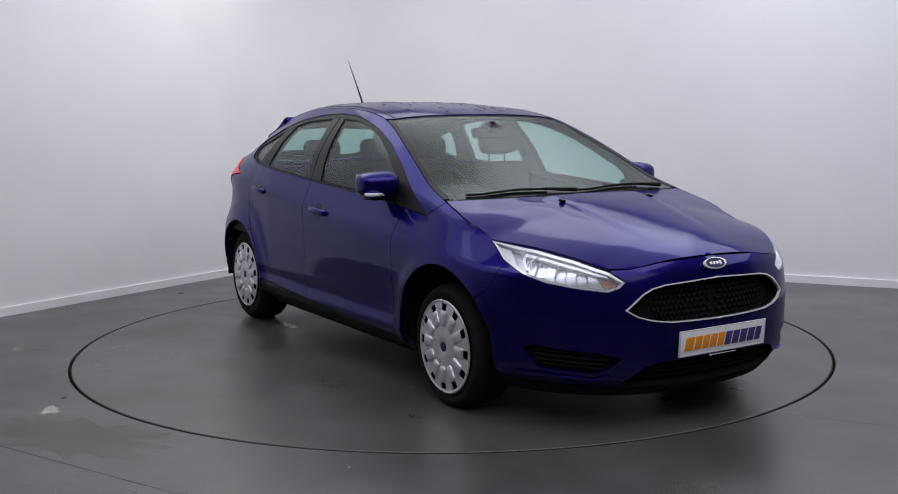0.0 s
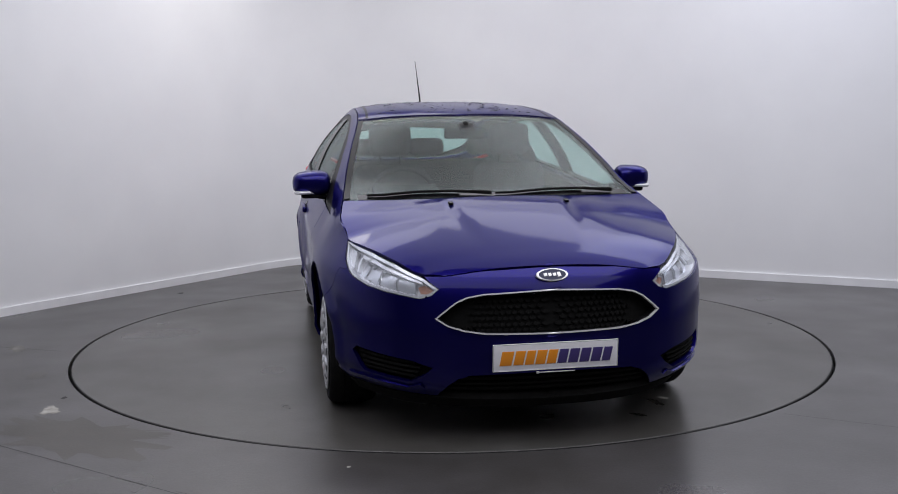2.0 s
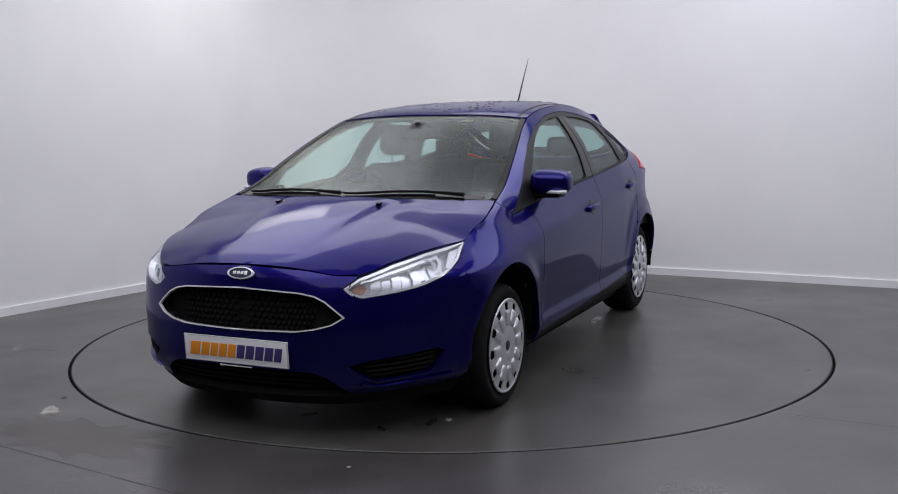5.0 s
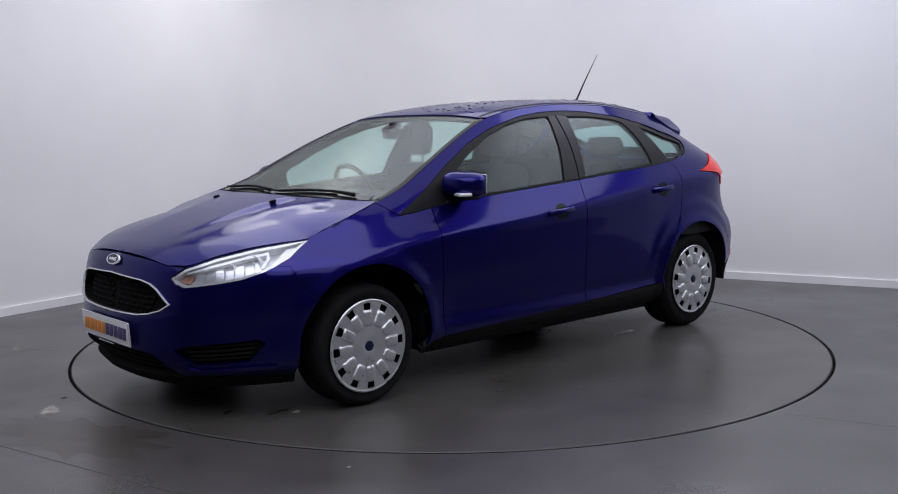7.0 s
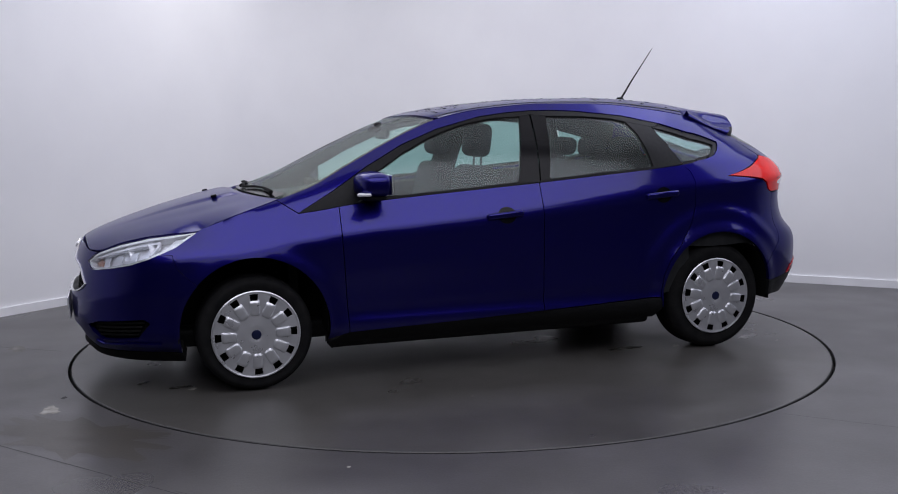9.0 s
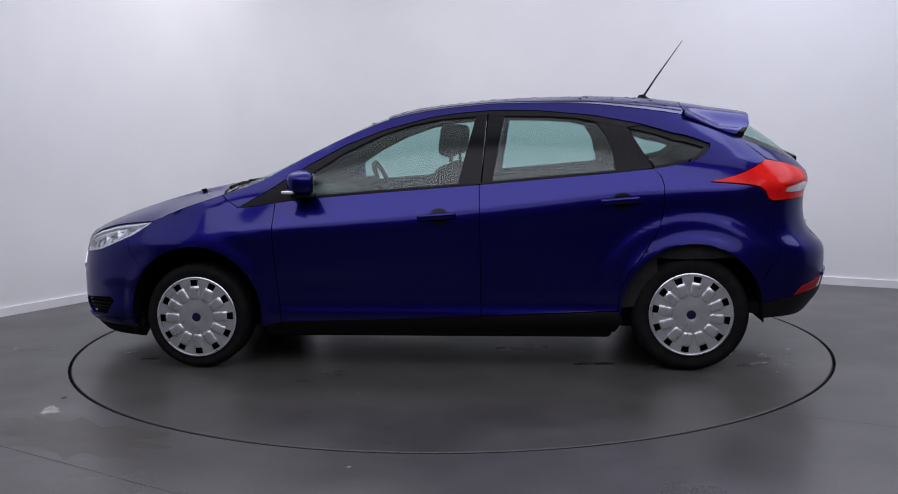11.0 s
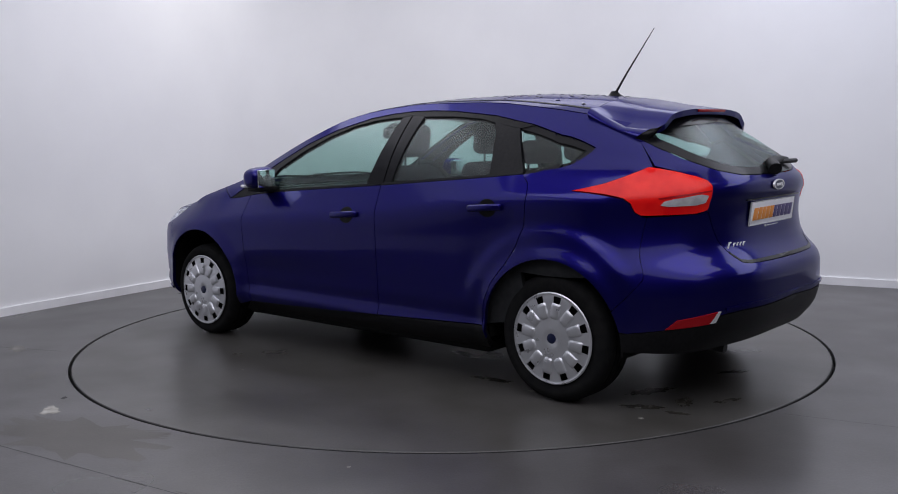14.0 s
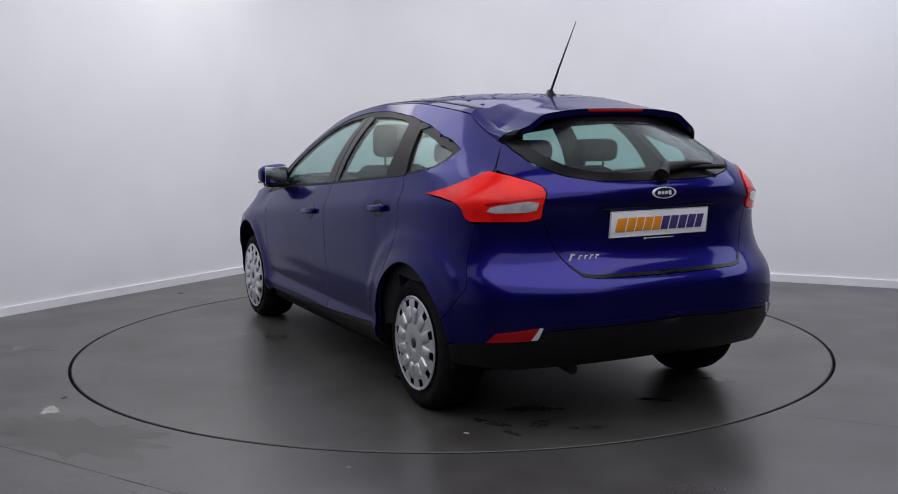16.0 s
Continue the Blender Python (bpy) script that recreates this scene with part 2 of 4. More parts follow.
def patch(polys, surf, sign=1, off=0.0, thick=.012, step=.03, sides=(1,), joint=0.0):
    """A panel of even thickness on a surface, from its outlines. sign: the way out; sides: 1 left, -1 right."""
    if joint:
        # outlines that reach the centre line stay on it
        polys = [[q if abs(p[0] - S_TAIL) > 1e-6 and abs(p[0] - S_NOSE) > 1e-6 else (p[0], q[1]) for p, q in zip(poly, inset_poly(poly, joint))] for poly in polys]
    pts, faces = cells(polys, step)
    uv = np.array(pts)
    e = 2e-3
    base = surf(uv[:, 0], uv[:, 1])
    n = np.cross(surf(uv[:, 0] + e, uv[:, 1]) - surf(uv[:, 0] - e, uv[:, 1]), surf(uv[:, 0], uv[:, 1] + e) - surf(uv[:, 0], uv[:, 1] - e)) * sign
    if len(sides) > 1:
        mid = np.abs(base[:, 1]) < 3e-3
        n[mid, 1], base[mid, 1] = 0, 0
    n /= np.linalg.norm(n, axis=1, keepdims=True) + 1e-12
    outer, inner = base + n * off, base + n * (off - thick)
    bm = bmesh.new()
    count = {}
    for f in faces:
        for a, b in zip(f, f[1:] + f[:1]):
            count[(a, b)] = 1
    # a rim runs along the outline only
    start = np.array([p for poly in polys for p in poly], dtype=float)
    run = np.array([p for poly in polys for p in [*poly[1:], poly[0]]], dtype=float) - start
    size = (run ** 2).sum(1) + 1e-12

    def on_outline(a, b):
        m = (uv[a] + uv[b]) / 2
        k = np.clip(((m - start) * run).sum(1) / size, 0, 1)
        return np.min(((start + run * k[:, None] - m) ** 2).sum(1)) < 4e-7
    for side in sides:
        flip = np.array([1, side, 1])
        vo = [bm.verts.new(p) for p in outer * flip]
        vi = [bm.verts.new(p) for p in inner * flip]
        rev = (sign < 0) != (side < 0)
        for f in faces:
            g = f[::-1] if rev else f
            bm.faces.new([vo[i] for i in g])
            bm.faces.new([vi[i] for i in g[::-1]])
        for a, b in count:
            if (b, a) in count or not on_outline(a, b):
                continue
            if len(sides) > 1 and abs(outer[a][1]) < 2e-3 and abs(outer[b][1]) < 2e-3:
                continue
            q = [bm.verts.new(v.co) for v in (vo[b], vo[a], vi[a], vi[b])]
            bm.faces.new(q[::-1] if rev else q)
    if len(sides) > 1:
        bmesh.ops.remove_doubles(bm, verts=[v for v in bm.verts if abs(v.co.y) < 2e-3], dist=3e-3)
    return bm


# ---------------------------------------------------------------- the room
# two walls that meet in a rounded corner; the rest closes the room behind the camera
CORNER = Vector((-1.15, 4.02))
D1, D2 = Vector((-.541, -.841)), Vector((.890, -.456))
ROUND = 1.25


def room_outline():
    half = math.acos(D1.dot(D2)) / 2
    reach = ROUND / math.tan(half)
    centre = CORNER + (D1 + D2).normalized() * (ROUND / math.sin(half))
    a, b = CORNER + D1 * reach - centre, CORNER + D2 * reach - centre
    a0, a1 = math.atan2(a.y, a.x), math.atan2(b.y, b.x)
    a1 += 2 * math.pi * round((a0 - a1) / (2 * math.pi))
    arc = [centre + ROUND * Vector((math.cos(a0 + (a1 - a0) * k / 24), math.sin(a0 + (a1 - a0) * k / 24))) for k in range(25)]
    left, right = CORNER + D1 * 13.5, CORNER + D2 * 12.5
    return left, arc, right, left + D2 * 12.5


def wall_strip(points, z0, z1, thick, outward):
    """An upright strip along points, its face on them and its thickness outward."""
    bm = bmesh.new()
    pts = [Vector((p.x, p.y)) for p in points]
    backs = []
    for i, p in enumerate(pts):
        d = (pts[min(i + 1, len(pts) - 1)] - pts[max(i - 1, 0)]).normalized()
        backs.append(p + Vector((-d.y, d.x)) * thick * outward)
    rows = [[bm.verts.new((q.x, q.y, z)) for q, z in ((p, z0), (p, z1), (b, z1), (b, z0))] for p, b in zip(pts, backs)]
    for r, q in zip(rows, rows[1:]):
        for k in range(4):
            bm.faces.new((r[k], r[(k + 1) % 4], q[(k + 1) % 4], q[k]))
    bm.faces.new(rows[0])
    bm.faces.new(rows[-1][::-1])
    bmesh.ops.recalc_face_normals(bm, faces=bm.faces)
    return bm


def room():
    left, arc, right, back = room_outline()
    line = [left, *arc, right]
    tagged(mesh_object("wall_corner", wall_strip(line, -.02, CEILING, .15, 1), WALL, 60), "smooth white studio wall with a rounded corner", "wall", kind="structure")
    tagged(mesh_object("baseboard", wall_strip(line, 0, .062, .018, -1), SKIRT, 60), "plain white skirting board along the studio wall", "baseboard", kind="structure")
    tagged(mesh_object("wall_back", wall_strip([right, back], -.02, CEILING, .15, 1), WALL_DIM), "unseen grey wall closing the room, dark for the car's reflections", "wall", kind="structure")
    tagged(mesh_object("wall_side", wall_strip([back, left], -.02, CEILING, .15, 1), WALL_DIM), "unseen grey wall closing the room, dark for the car's reflections", "wall", kind="structure")
    bm = bmesh.new()
    c = (left + right) / 2
    box(bm, (22, 22, .1), pose(c.x, c.y, CEILING + .05))
    tagged(mesh_object("ceiling", bm, CEIL), "plain grey ceiling", "ceiling", kind="structure")


R_DISC, R_HOLE = 2.219, 2.237


def floor_and_turntable():
    # the floor: one sheet with a round opening
    bm = bmesh.new()
    n = 180
    rows = []
    for k in range(n):
        a = 2 * math.pi * k / n
        c, s = math.cos(a), math.sin(a)
        rows.append([bm.verts.new((r * c, r * s, z)) for r, z in ((R_HOLE, -.05), (R_HOLE, -.0025), (R_HOLE + .0025, 0), (2.6, 0), (4, 0), (8, 0), (17, 0))])
    for k in range(n):
        p, q = rows[k], rows[(k + 1) % n]
        for i in range(len(p) - 1):
            bm.faces.new((p[i], p[i + 1], q[i + 1], q[i]))
    bmesh.ops.recalc_face_normals(bm, faces=bm.faces)
    tagged(mesh_object("floor", bm, FLOOR), "worn dark grey sheet vinyl floor", "floor", kind="structure")
    bm = bmesh.new()
    lathe(bm, [(0, -.055), (2.4, -.055)], 64, "Z")
    tagged(mesh_object("pit", bm, GAP), "dark pit under the turntable", "pit", kind="structure")
    table = tagged(new("turntable"), "round grey turntable flush with the studio floor", "turntable")
    bm = bmesh.new()
    lathe(bm, [(0, 0), (1.1, 0), (R_DISC - .003, 0), (R_DISC, -.003), (R_DISC, -.045), (0, -.045)], 180, "Z")
    part("deck", bm, DISC, table, "grey vinyl deck")
    bm = bmesh.new()
    lathe(bm, [(R_DISC + .0005, -.001), (R_DISC + .003, -.002), (R_DISC + .003, -.045), (R_DISC + .0005, -.045), (R_DISC + .0005, -.001)], 180, "Z")
    part("edge_trim", bm, SCUFF, table, "dark rubber edge trim")
    return table


def blotch(name, x, y, sx, sy, mat, label, seed, turn=0.0, teeth=26, z=.0012, deck=None):
    """A flat mark with a ragged outline, on the floor or on the deck of the turntable."""
    r = random.Random(seed)
    bm = bmesh.new()
    ring_ = []
    for k in range(teeth):
        a = 2 * math.pi * k / teeth
        q = r.uniform(.55, 1.0)
        px, py = sx * q * math.cos(a), sy * q * math.sin(a)
        ring_.append(bm.verts.new((x + px * math.cos(turn) - py * math.sin(turn), y + px * math.sin(turn) + py * math.cos(turn), z)))
    bm.faces.new(ring_)
    if deck:
        return part(name, bm, mat, deck, label)
    return tagged(mesh_object(name, bm, mat), label, "floor mark", kind="structure")


def strip(name, p, q, width, mat, label, z=.0008):
    bm = bmesh.new()
    p, q = Vector((*p, z)), Vector((*q, z))
    n = Vector((-(q - p).y, (q - p).x, 0)).normalized() * width / 2
    bm.faces.new([bm.verts.new(v) for v in (p - n, q - n, q + n, p + n)])
    return tagged(mesh_object(name, bm, mat), label, "floor joint", kind="structure")


room()
TABLE = floor_and_turntable()
blotch("pale_patch", -1.88, -1.555, .055, .085, PALE, "pale worn patch on the vinyl floor", 4, .3)
blotch("pale_patch", -2.62, -.21, .06, .13, FAINT, "faint worn patch on the vinyl floor", 7, .6)
blotch("dark_scuff", -2.17, 1.77, .035, .04, SCUFF, "small dark scuff on the vinyl floor", 9)
blotch("dark_scuff", -1.90, -1.34, .018, .03, SCUFF, "small dark scuff on the vinyl floor", 12)
blotch("pale_patch", -.40, -2.38, .010, .012, PALE, "tiny pale fleck on the vinyl floor", 14)
strip("floor_joint", (-1.95, -2.03), (-.9, -2.70), .004, SCUFF, "thin dark joint between vinyl sheets")
strip("floor_joint", (1.49, -1.74), (4.2, -3.16), .003, SCUFF, "thin dark joint between vinyl sheets")
strip("floor_joint", (-3.1, -.05), (-2.32, -.30), .004, SCUFF, "thin dark joint between vinyl sheets")
strip("floor_joint", (-1.0, -2.62), (.9, -3.6), .003, SCUFF, "thin dark joint between vinyl sheets")
blotch("dull_patch", -1.62, -1.95, .26, .55, DULL, "dull worn area of the vinyl floor", 31, 1.0, 40, .0005)
blotch("dull_patch", -2.75, -.75, .20, .45, DULL, "dull worn area of the vinyl floor", 33, .5, 40, .0005)
# wet tyre smears and drips on the deck
for x, y, sx, sy, turn, seed in ((-1.71, .66, .13, .04, .5, 41), (-1.88, .66, .07, .025, .2, 42), (-1.97, .33, .10, .03, 1.2, 43), (-1.76, -.20, .12, .035, .9, 44), (-1.82, .48, .05, .10, .3, 45),
                                 (-1.60, .40, .16, .06, 1.1, 46), (1.68, .66, .08, .03, .2, 47), (1.85, .50, .06, .02, .8, 48), (-.84, .69, .17, .035, .1, 49), (-.90, -.70, .15, .04, 0, 50), (1.37, -1.05, .05, .02, .4, 51), (-1.62, -.72, .12, .04, .6, 52)):
    blotch("wet_smear", x, y, sx, sy, WET, "dark wet smear", seed, turn, 34, .0006, TABLE)
for x, y, r, seed in ((-1.79, .83, .010, 61), (-1.15, .74, .022, 62), (.35, 1.35, .006, 63), (-.90, -.78, .018, 64), (1.62, .72, .020, 65)):
    blotch("pale_fleck", x, y, r * 1.8, r, PALE, "pale fleck", seed, .7, 14, .0012, TABLE)
blotch("dull_patch", -1.62, -1.90, .48, .10, DULL, "dull olive band worn into the vinyl floor", 35, -.15, 44, .0009)
blotch("dull_patch", -2.22, -.88, .05, .12, DULL, "dull worn spot on the vinyl floor", 36, .3, 30, .0007)


# ---------------------------------------------------------------- car shape
def curve(xs, ys):
    """A smooth monotone curve through a few stations (arrays in, arrays out)."""
    xs, ys = np.array(xs, float), np.array(ys, float)
    if xs[0] > xs[-1]:
        xs, ys = xs[::-1], ys[::-1]
    h, d = np.diff(xs), np.diff(ys) / np.diff(xs)
    m = np.zeros(len(xs))
    for i in range(1, len(xs) - 1):
        if d[i - 1] * d[i] > 0:
            w1, w2 = 2 * h[i] + h[i - 1], h[i] + 2 * h[i - 1]
            m[i] = (w1 + w2) / (w1 / d[i - 1] + w2 / d[i])
    m[0], m[-1] = d[0], d[-1]

    def f(x):
        x = np.clip(np.asarray(x, float), xs[0], xs[-1])
        i = np.clip(np.searchsorted(xs, x, side="right") - 1, 0, len(xs) - 2)
        t = (x - xs[i]) / h[i]
        return ((1 + 2 * t) * (1 - t) ** 2 * ys[i] + t * (1 - t) ** 2 * h[i] * m[i]
                + t * t * (3 - 2 * t) * ys[i + 1] + t * t * (t - 1) * h[i] * m[i + 1])
    return f


AXLE = 1.324          # half the wheelbase
HUB_Z = 0.310
# the plan's ends, by height
NOSE = curve([.14, .20, .26, .35, .45, .53, .62, .70, .745, .80, 1.0], [2.10, 2.15, 2.185, 2.20, 2.20, 2.19, 2.172, 2.145, 2.11, 2.06, 1.95])
TAIL = curve([.17, .28, .40, .50, .60, .645, .68, .72, .78, .85, .93, .99, 1.03, 1.06, 1.2, 1.33, 1.45],
             [-1.95, -2.03, -2.12, -2.14, -2.14, -2.125, -2.09, -2.052, -2.026, -2.018, -2.024, -2.045, -2.04, -2.015, -1.87, -1.70, -1.52])
NOSE_FROM, TAIL_FROM = 1.25, -1.25
NOSE_N, TAIL_N = 2.55, 3.1
# side: the shoulder crease, the belt and the roof rail, along the car
CREASE_Z = curve([1.7, 1.3, .88, .1, -.4, -1.1, -1.7], [.66, .70, .757, .812, .86, .936, .96])
BELT_Z = curve([2.1, 1.8, 1.59, 1.45, 1.3, 1.19, 1.09, .825, .55, .08, -.22, -.6, -.93, -1.12, -1.5, -2.0], [.815, .818, .825, .848, .878, .882, .876, .912, .938, .973, .995, 1.026, 1.053, 1.07, 1.09, 1.10])
BELT_Y = curve([2.1, 1.59, 1.3, 1.09, .5, -.2, -1, -1.5, -2], [.775, .785, .805, .815, .825, .83, .822, .80, .79])
RAIL_X = [1.75, 1.59, 1.39, 1.19, 1.0, .82, .6, .4, .29, 0, -.36, -.7, -1.08, -1.325, -1.5, -1.8]
RAIL_Z = curve(RAIL_X, [.775, .806, .878, .943, 1.008, 1.102, 1.213, 1.302, 1.342, 1.397, 1.423, 1.421, 1.386, 1.348, 1.312, 1.25])
RAIL_Y = curve(RAIL_X, [.815, .812, .790, .762, .736, .704, .658, .613, .594, .572, .560, .548, .535, .515, .495, .45])
# centre line of bonnet, windscreen, roof and spoiler
TOP_X = [2.17, 2.118, 2.07, 1.97, 1.8, 1.6, 1.39, 1.27, 1.03, .656, .339, .12, -.06, -.44, -.83, -1.15, -1.325, -1.55, -1.78]
TOP_Z = curve(TOP_X, [.69, .731, .757, .795, .848, .902, .947, .966, 1.056, 1.228, 1.367, 1.412, 1.435, 1.462, 1.468, 1.451, 1.433, 1.405, 1.37])


def side_y(x, z):
    """Half width of the body at x along and z up, without the rounded ends."""
    x, z = np.broadcast_arrays(np.asarray(x, float), np.asarray(z, float))
    cr, b, by, rz, ry = CREASE_Z(x), BELT_Z(x), BELT_Y(x), RAIL_Z(x), RAIL_Y(x)
    b = np.maximum(b, cr + .06)
    ledge = np.clip((1.0 - np.abs(x + .05)) / .15, 0, 1)
    lean = np.interp(x, [-1.7, -.95, -.2, .5], [.016, .026, .012, 0])
    zs = [np.full_like(x, .14), np.full_like(x, .19), np.full_like(x, .255), np.full_like(x, .30), np.full_like(x, .365), np.full_like(x, .43), cr - .16, cr - .02, cr + .02, b]
    ys = [np.full_like(x, .76), np.full_like(x, .80), .868 + 0 * x, .884 + 0 * x, .884 - .014 * ledge, .887 - .010 * ledge, .899 - lean, .903 - lean, .897 - lean, by]
    y = np.full_like(x, .76)
    for i in range(len(zs) - 1):
        t = np.clip((z - zs[i]) / (zs[i + 1] - zs[i]), 0, 1)
        if i in (3, 4, 5, 6):
            t = t * t * (3 - 2 * t)
        y = np.where(z >= zs[i], ys[i] + (ys[i + 1] - ys[i]) * t, y)
    g = np.clip((z - b) / np.maximum(rz - b, .02), 0, 1.3)
    y = np.where(z > b, by + (ry - by) * g + .036 * np.clip((rz - b) / .35, 0, 1) * np.sin(np.pi * np.clip(g, 0, 1)), y)
    for ax in (AXLE, -AXLE):
        r = np.hypot(x - ax, z - HUB_Z)
        y = y + .017 * np.exp(-((r - .375) / .045) ** 2) * np.clip((cr + .03 - z) / .12, 0, 1)
    # the hips draw in towards the tail
    u, v = np.clip((-x - .85) / .85, 0, 1), np.clip((z - .62) / .30, 0, 1)
    y = y - .034 * u * u * (3 - 2 * u) * v * v * (3 - 2 * v) * np.clip((rz + .03 - z) / .18, 0, 1)
    y = y - .010 * np.clip((-x - .8) / .3, 0, 1) * np.clip((rz - z) / .2, 0, 1)
    # swelling over the rear wheel
    r = np.clip((.545 - np.hypot(x + AXLE, z - HUB_Z)) / .06, 0, 1)
    y = y + .013 * r * r * (3 - 2 * r) * np.clip((cr - z) / .08, 0, 1) * np.clip((z - .36) / .2, 0, 1)
    return y


def ring(s, z):
    """The flank from nose to tail: s runs along the car, round both ends to the centre line."""
    s, z = np.broadcast_arrays(np.asarray(s, float), np.asarray(z, float))
    pf = np.clip((s - NOSE_FROM) / .95, 0, np.pi / 2)
    pr = np.clip((TAIL_FROM - s) / .88, 0, np.pi / 2)
    cf, cr = np.maximum(np.cos(pf), 1e-9), np.maximum(np.cos(pr), 1e-9)
    # z above the belt leaves the nose alone
    x = np.where(s > NOSE_FROM, NOSE_FROM + (NOSE(z) - NOSE_FROM) * np.sin(pf) ** (2 / NOSE_N),
                 np.where(s < TAIL_FROM, TAIL_FROM + (TAIL(z) - TAIL_FROM) * np.sin(pr) ** (2 / TAIL_N), s))
    k = np.where(s > NOSE_FROM, cf ** (2 / NOSE_N), np.where(s < TAIL_FROM, cr ** (2 / TAIL_N), 1.0))
    y = side_y(np.clip(x, -1.75, 1.75), z) * k
    return np.stack([x, y, z], -1)


S_NOSE, S_TAIL = NOSE_FROM + .95 * math.pi / 2, TAIL_FROM - .88 * math.pi / 2


def s_of(x, z):
    """The run along the flank at which it passes x, at height z."""
    if x > NOSE_FROM:
        return NOSE_FROM + .95 * math.asin(min(1, (x - NOSE_FROM) / (float(NOSE(z)) - NOSE_FROM)) ** (NOSE_N / 2))
    if x < TAIL_FROM:
        return TAIL_FROM - .88 * math.asin(min(1, (x - TAIL_FROM) / (float(TAIL(z)) - TAIL_FROM)) ** (TAIL_N / 2))
    return x


# upper edge of the wings and headlights: the joint with the bonnet
JOINT = [(1.552, .804), (1.70, .793), (1.856, .779), (2.064, .745), (2.252, .702), (2.356, .699)]
_j = np.array([ring(s_of(x, float(RAIL_Z(x))), RAIL_Z(x)) for x in (1.19, 1.3, 1.39, 1.5)] + [ring(s, z) for s, z in JOINT])
_j = np.vstack([_j, [[2.13, .33, .690], [2.17, .25, .66]]])
EDGE_Y, EDGE_Z = curve(_j[:, 0], _j[:, 1]), curve(_j[:, 0], _j[:, 2])


def edge_y(x):
    return np.where(np.asarray(x) < 1.19, RAIL_Y(x), EDGE_Y(x))


def top(x, y):
    """Bonnet, windscreen, roof and spoiler."""
    x, y = np.broadcast_arrays(np.asarray(x, float), np.asarray(y, float))
    ye, ze, zc = edge_y(x), np.where(x < 1.19, RAIL_Z(x), EDGE_Z(x)), TOP_Z(x)
    power = np.interp(x, [.2, .4, 1.2, 1.4], [3.2, 2.4, 2.2, 2.5])
    z = zc - (zc - ze) * (np.abs(y) / ye) ** power
    fold = .30 - .10 * np.clip((x - 1.35) / .7, 0, 1)
    up = np.clip((fold + .022 - np.abs(y)) / .044, 0, 1)
    fade = np.clip((x - 1.30) / .05, 0, 1) * np.clip((2.0 - x) / .5, 0, 1)
    # a shallow valley between the dome and the wing
    valley = .54 - .14 * np.clip((x - 1.30) / .7, 0, 1)
    dip = .004 * np.exp(-((np.abs(y) - valley) / .08) ** 2)
    return np.stack([x, y, z + (.013 * up * up * (3 - 2 * up) - dip) * fade], -1)


# ---------------------------------------------------------------- outlines of the panels, along the flank and up
def arch(ax, a0, a1, r=.366, n=18):
    """Points on the edge of a wheel arch, by angle from the front."""
    out, cz = [], .308 if ax > 0 else .318
    for k in range(n + 1):
        a = radians(a0 + (a1 - a0) * k / n)
        x, z = ax + r * math.cos(a), cz + r * math.sin(a)
        out.append((s_of(x, z), z))
    return out


def rail(x0, x1, n=16, drop=.0):
    return [(s_of(x, float(RAIL_Z(x))), float(RAIL_Z(x)) - drop) for x in (x0 + (x1 - x0) * k / n for k in range(n + 1))]


def belt(x0, x1, n=12, up=.0):
    return [(x, float(BELT_Z(x)) + up) for x in (x0 + (x1 - x0) * k / n for k in range(n + 1))]


def soft(poly, rounds=2):
    """Rounds the corners of an outline by cutting them."""
    for _ in range(rounds):
        out = []
        for p, q in zip(poly, poly[1:] + poly[:1]):
            out += [(p[0] * .8 + q[0] * .2, p[1] * .8 + q[1] * .2), (p[0] * .2 + q[0] * .8, p[1] * .2 + q[1] * .8)]
        poly = out
    return poly


HEADLIGHT = [(2.335, .648), (2.252, .692), (2.064, .740), (1.856, .775), (1.70, .790), (1.555, .801), (1.60, .772), (1.66, .730), (1.74, .698), (1.83, .668), (1.92, .645), (2.056, .625), (2.236, .606), (2.296, .620)]
GRILLE = [(S_NOSE, .640), (2.524, .629), (2.455, .617), (2.405, .596), (2.310, .532), (2.365, .502), (2.44, .483), (2.524, .472), (S_NOSE, .467)]
INTAKE = [(S_NOSE, .312), (2.46, .303), (2.40, .285), (2.262, .202), (S_NOSE, .192)]
FOG = [(2.285, .330), (2.18, .354), (1.812, .382), (1.772, .362), (1.864, .282), (2.152, .262), (2.24, .296)]
FRONT_GLASS = [(.66, 1.078), (.728, 1.0), (.745, .945), (.552, .953), (.076, .988), (-.104, 1.004), (-.192, 1.356), (-.008, 1.343), (.164, 1.311), (.34, 1.252), (.516, 1.168)]
REAR_GLASS = [(-.348, 1.357), (-.56, 1.354), (-.744, 1.340), (-.84, 1.320), (-.885, 1.255), (-.915, 1.16), (-.932, 1.068), (-.636, 1.042), (-.286, 1.014)]
QUARTER_GLASS = [(-1.015, 1.285), (-1.10, 1.268), (-1.20, 1.238), (-1.345, 1.182), (-1.29, 1.130), (-1.224, 1.100), (-1.135, 1.088), (-1.07, 1.19)]
DLO_TOP = [(1.088, .876), (.908, .978), (.712, 1.1), (.508, 1.208), (.3, 1.288), (.056, 1.350), (-.1, 1.372), (-.26, 1.384), (-.40, 1.385), (-.54, 1.380), (-.824, 1.352), (-1.076, 1.303), (-1.248, 1.252), (-1.385, 1.194)]
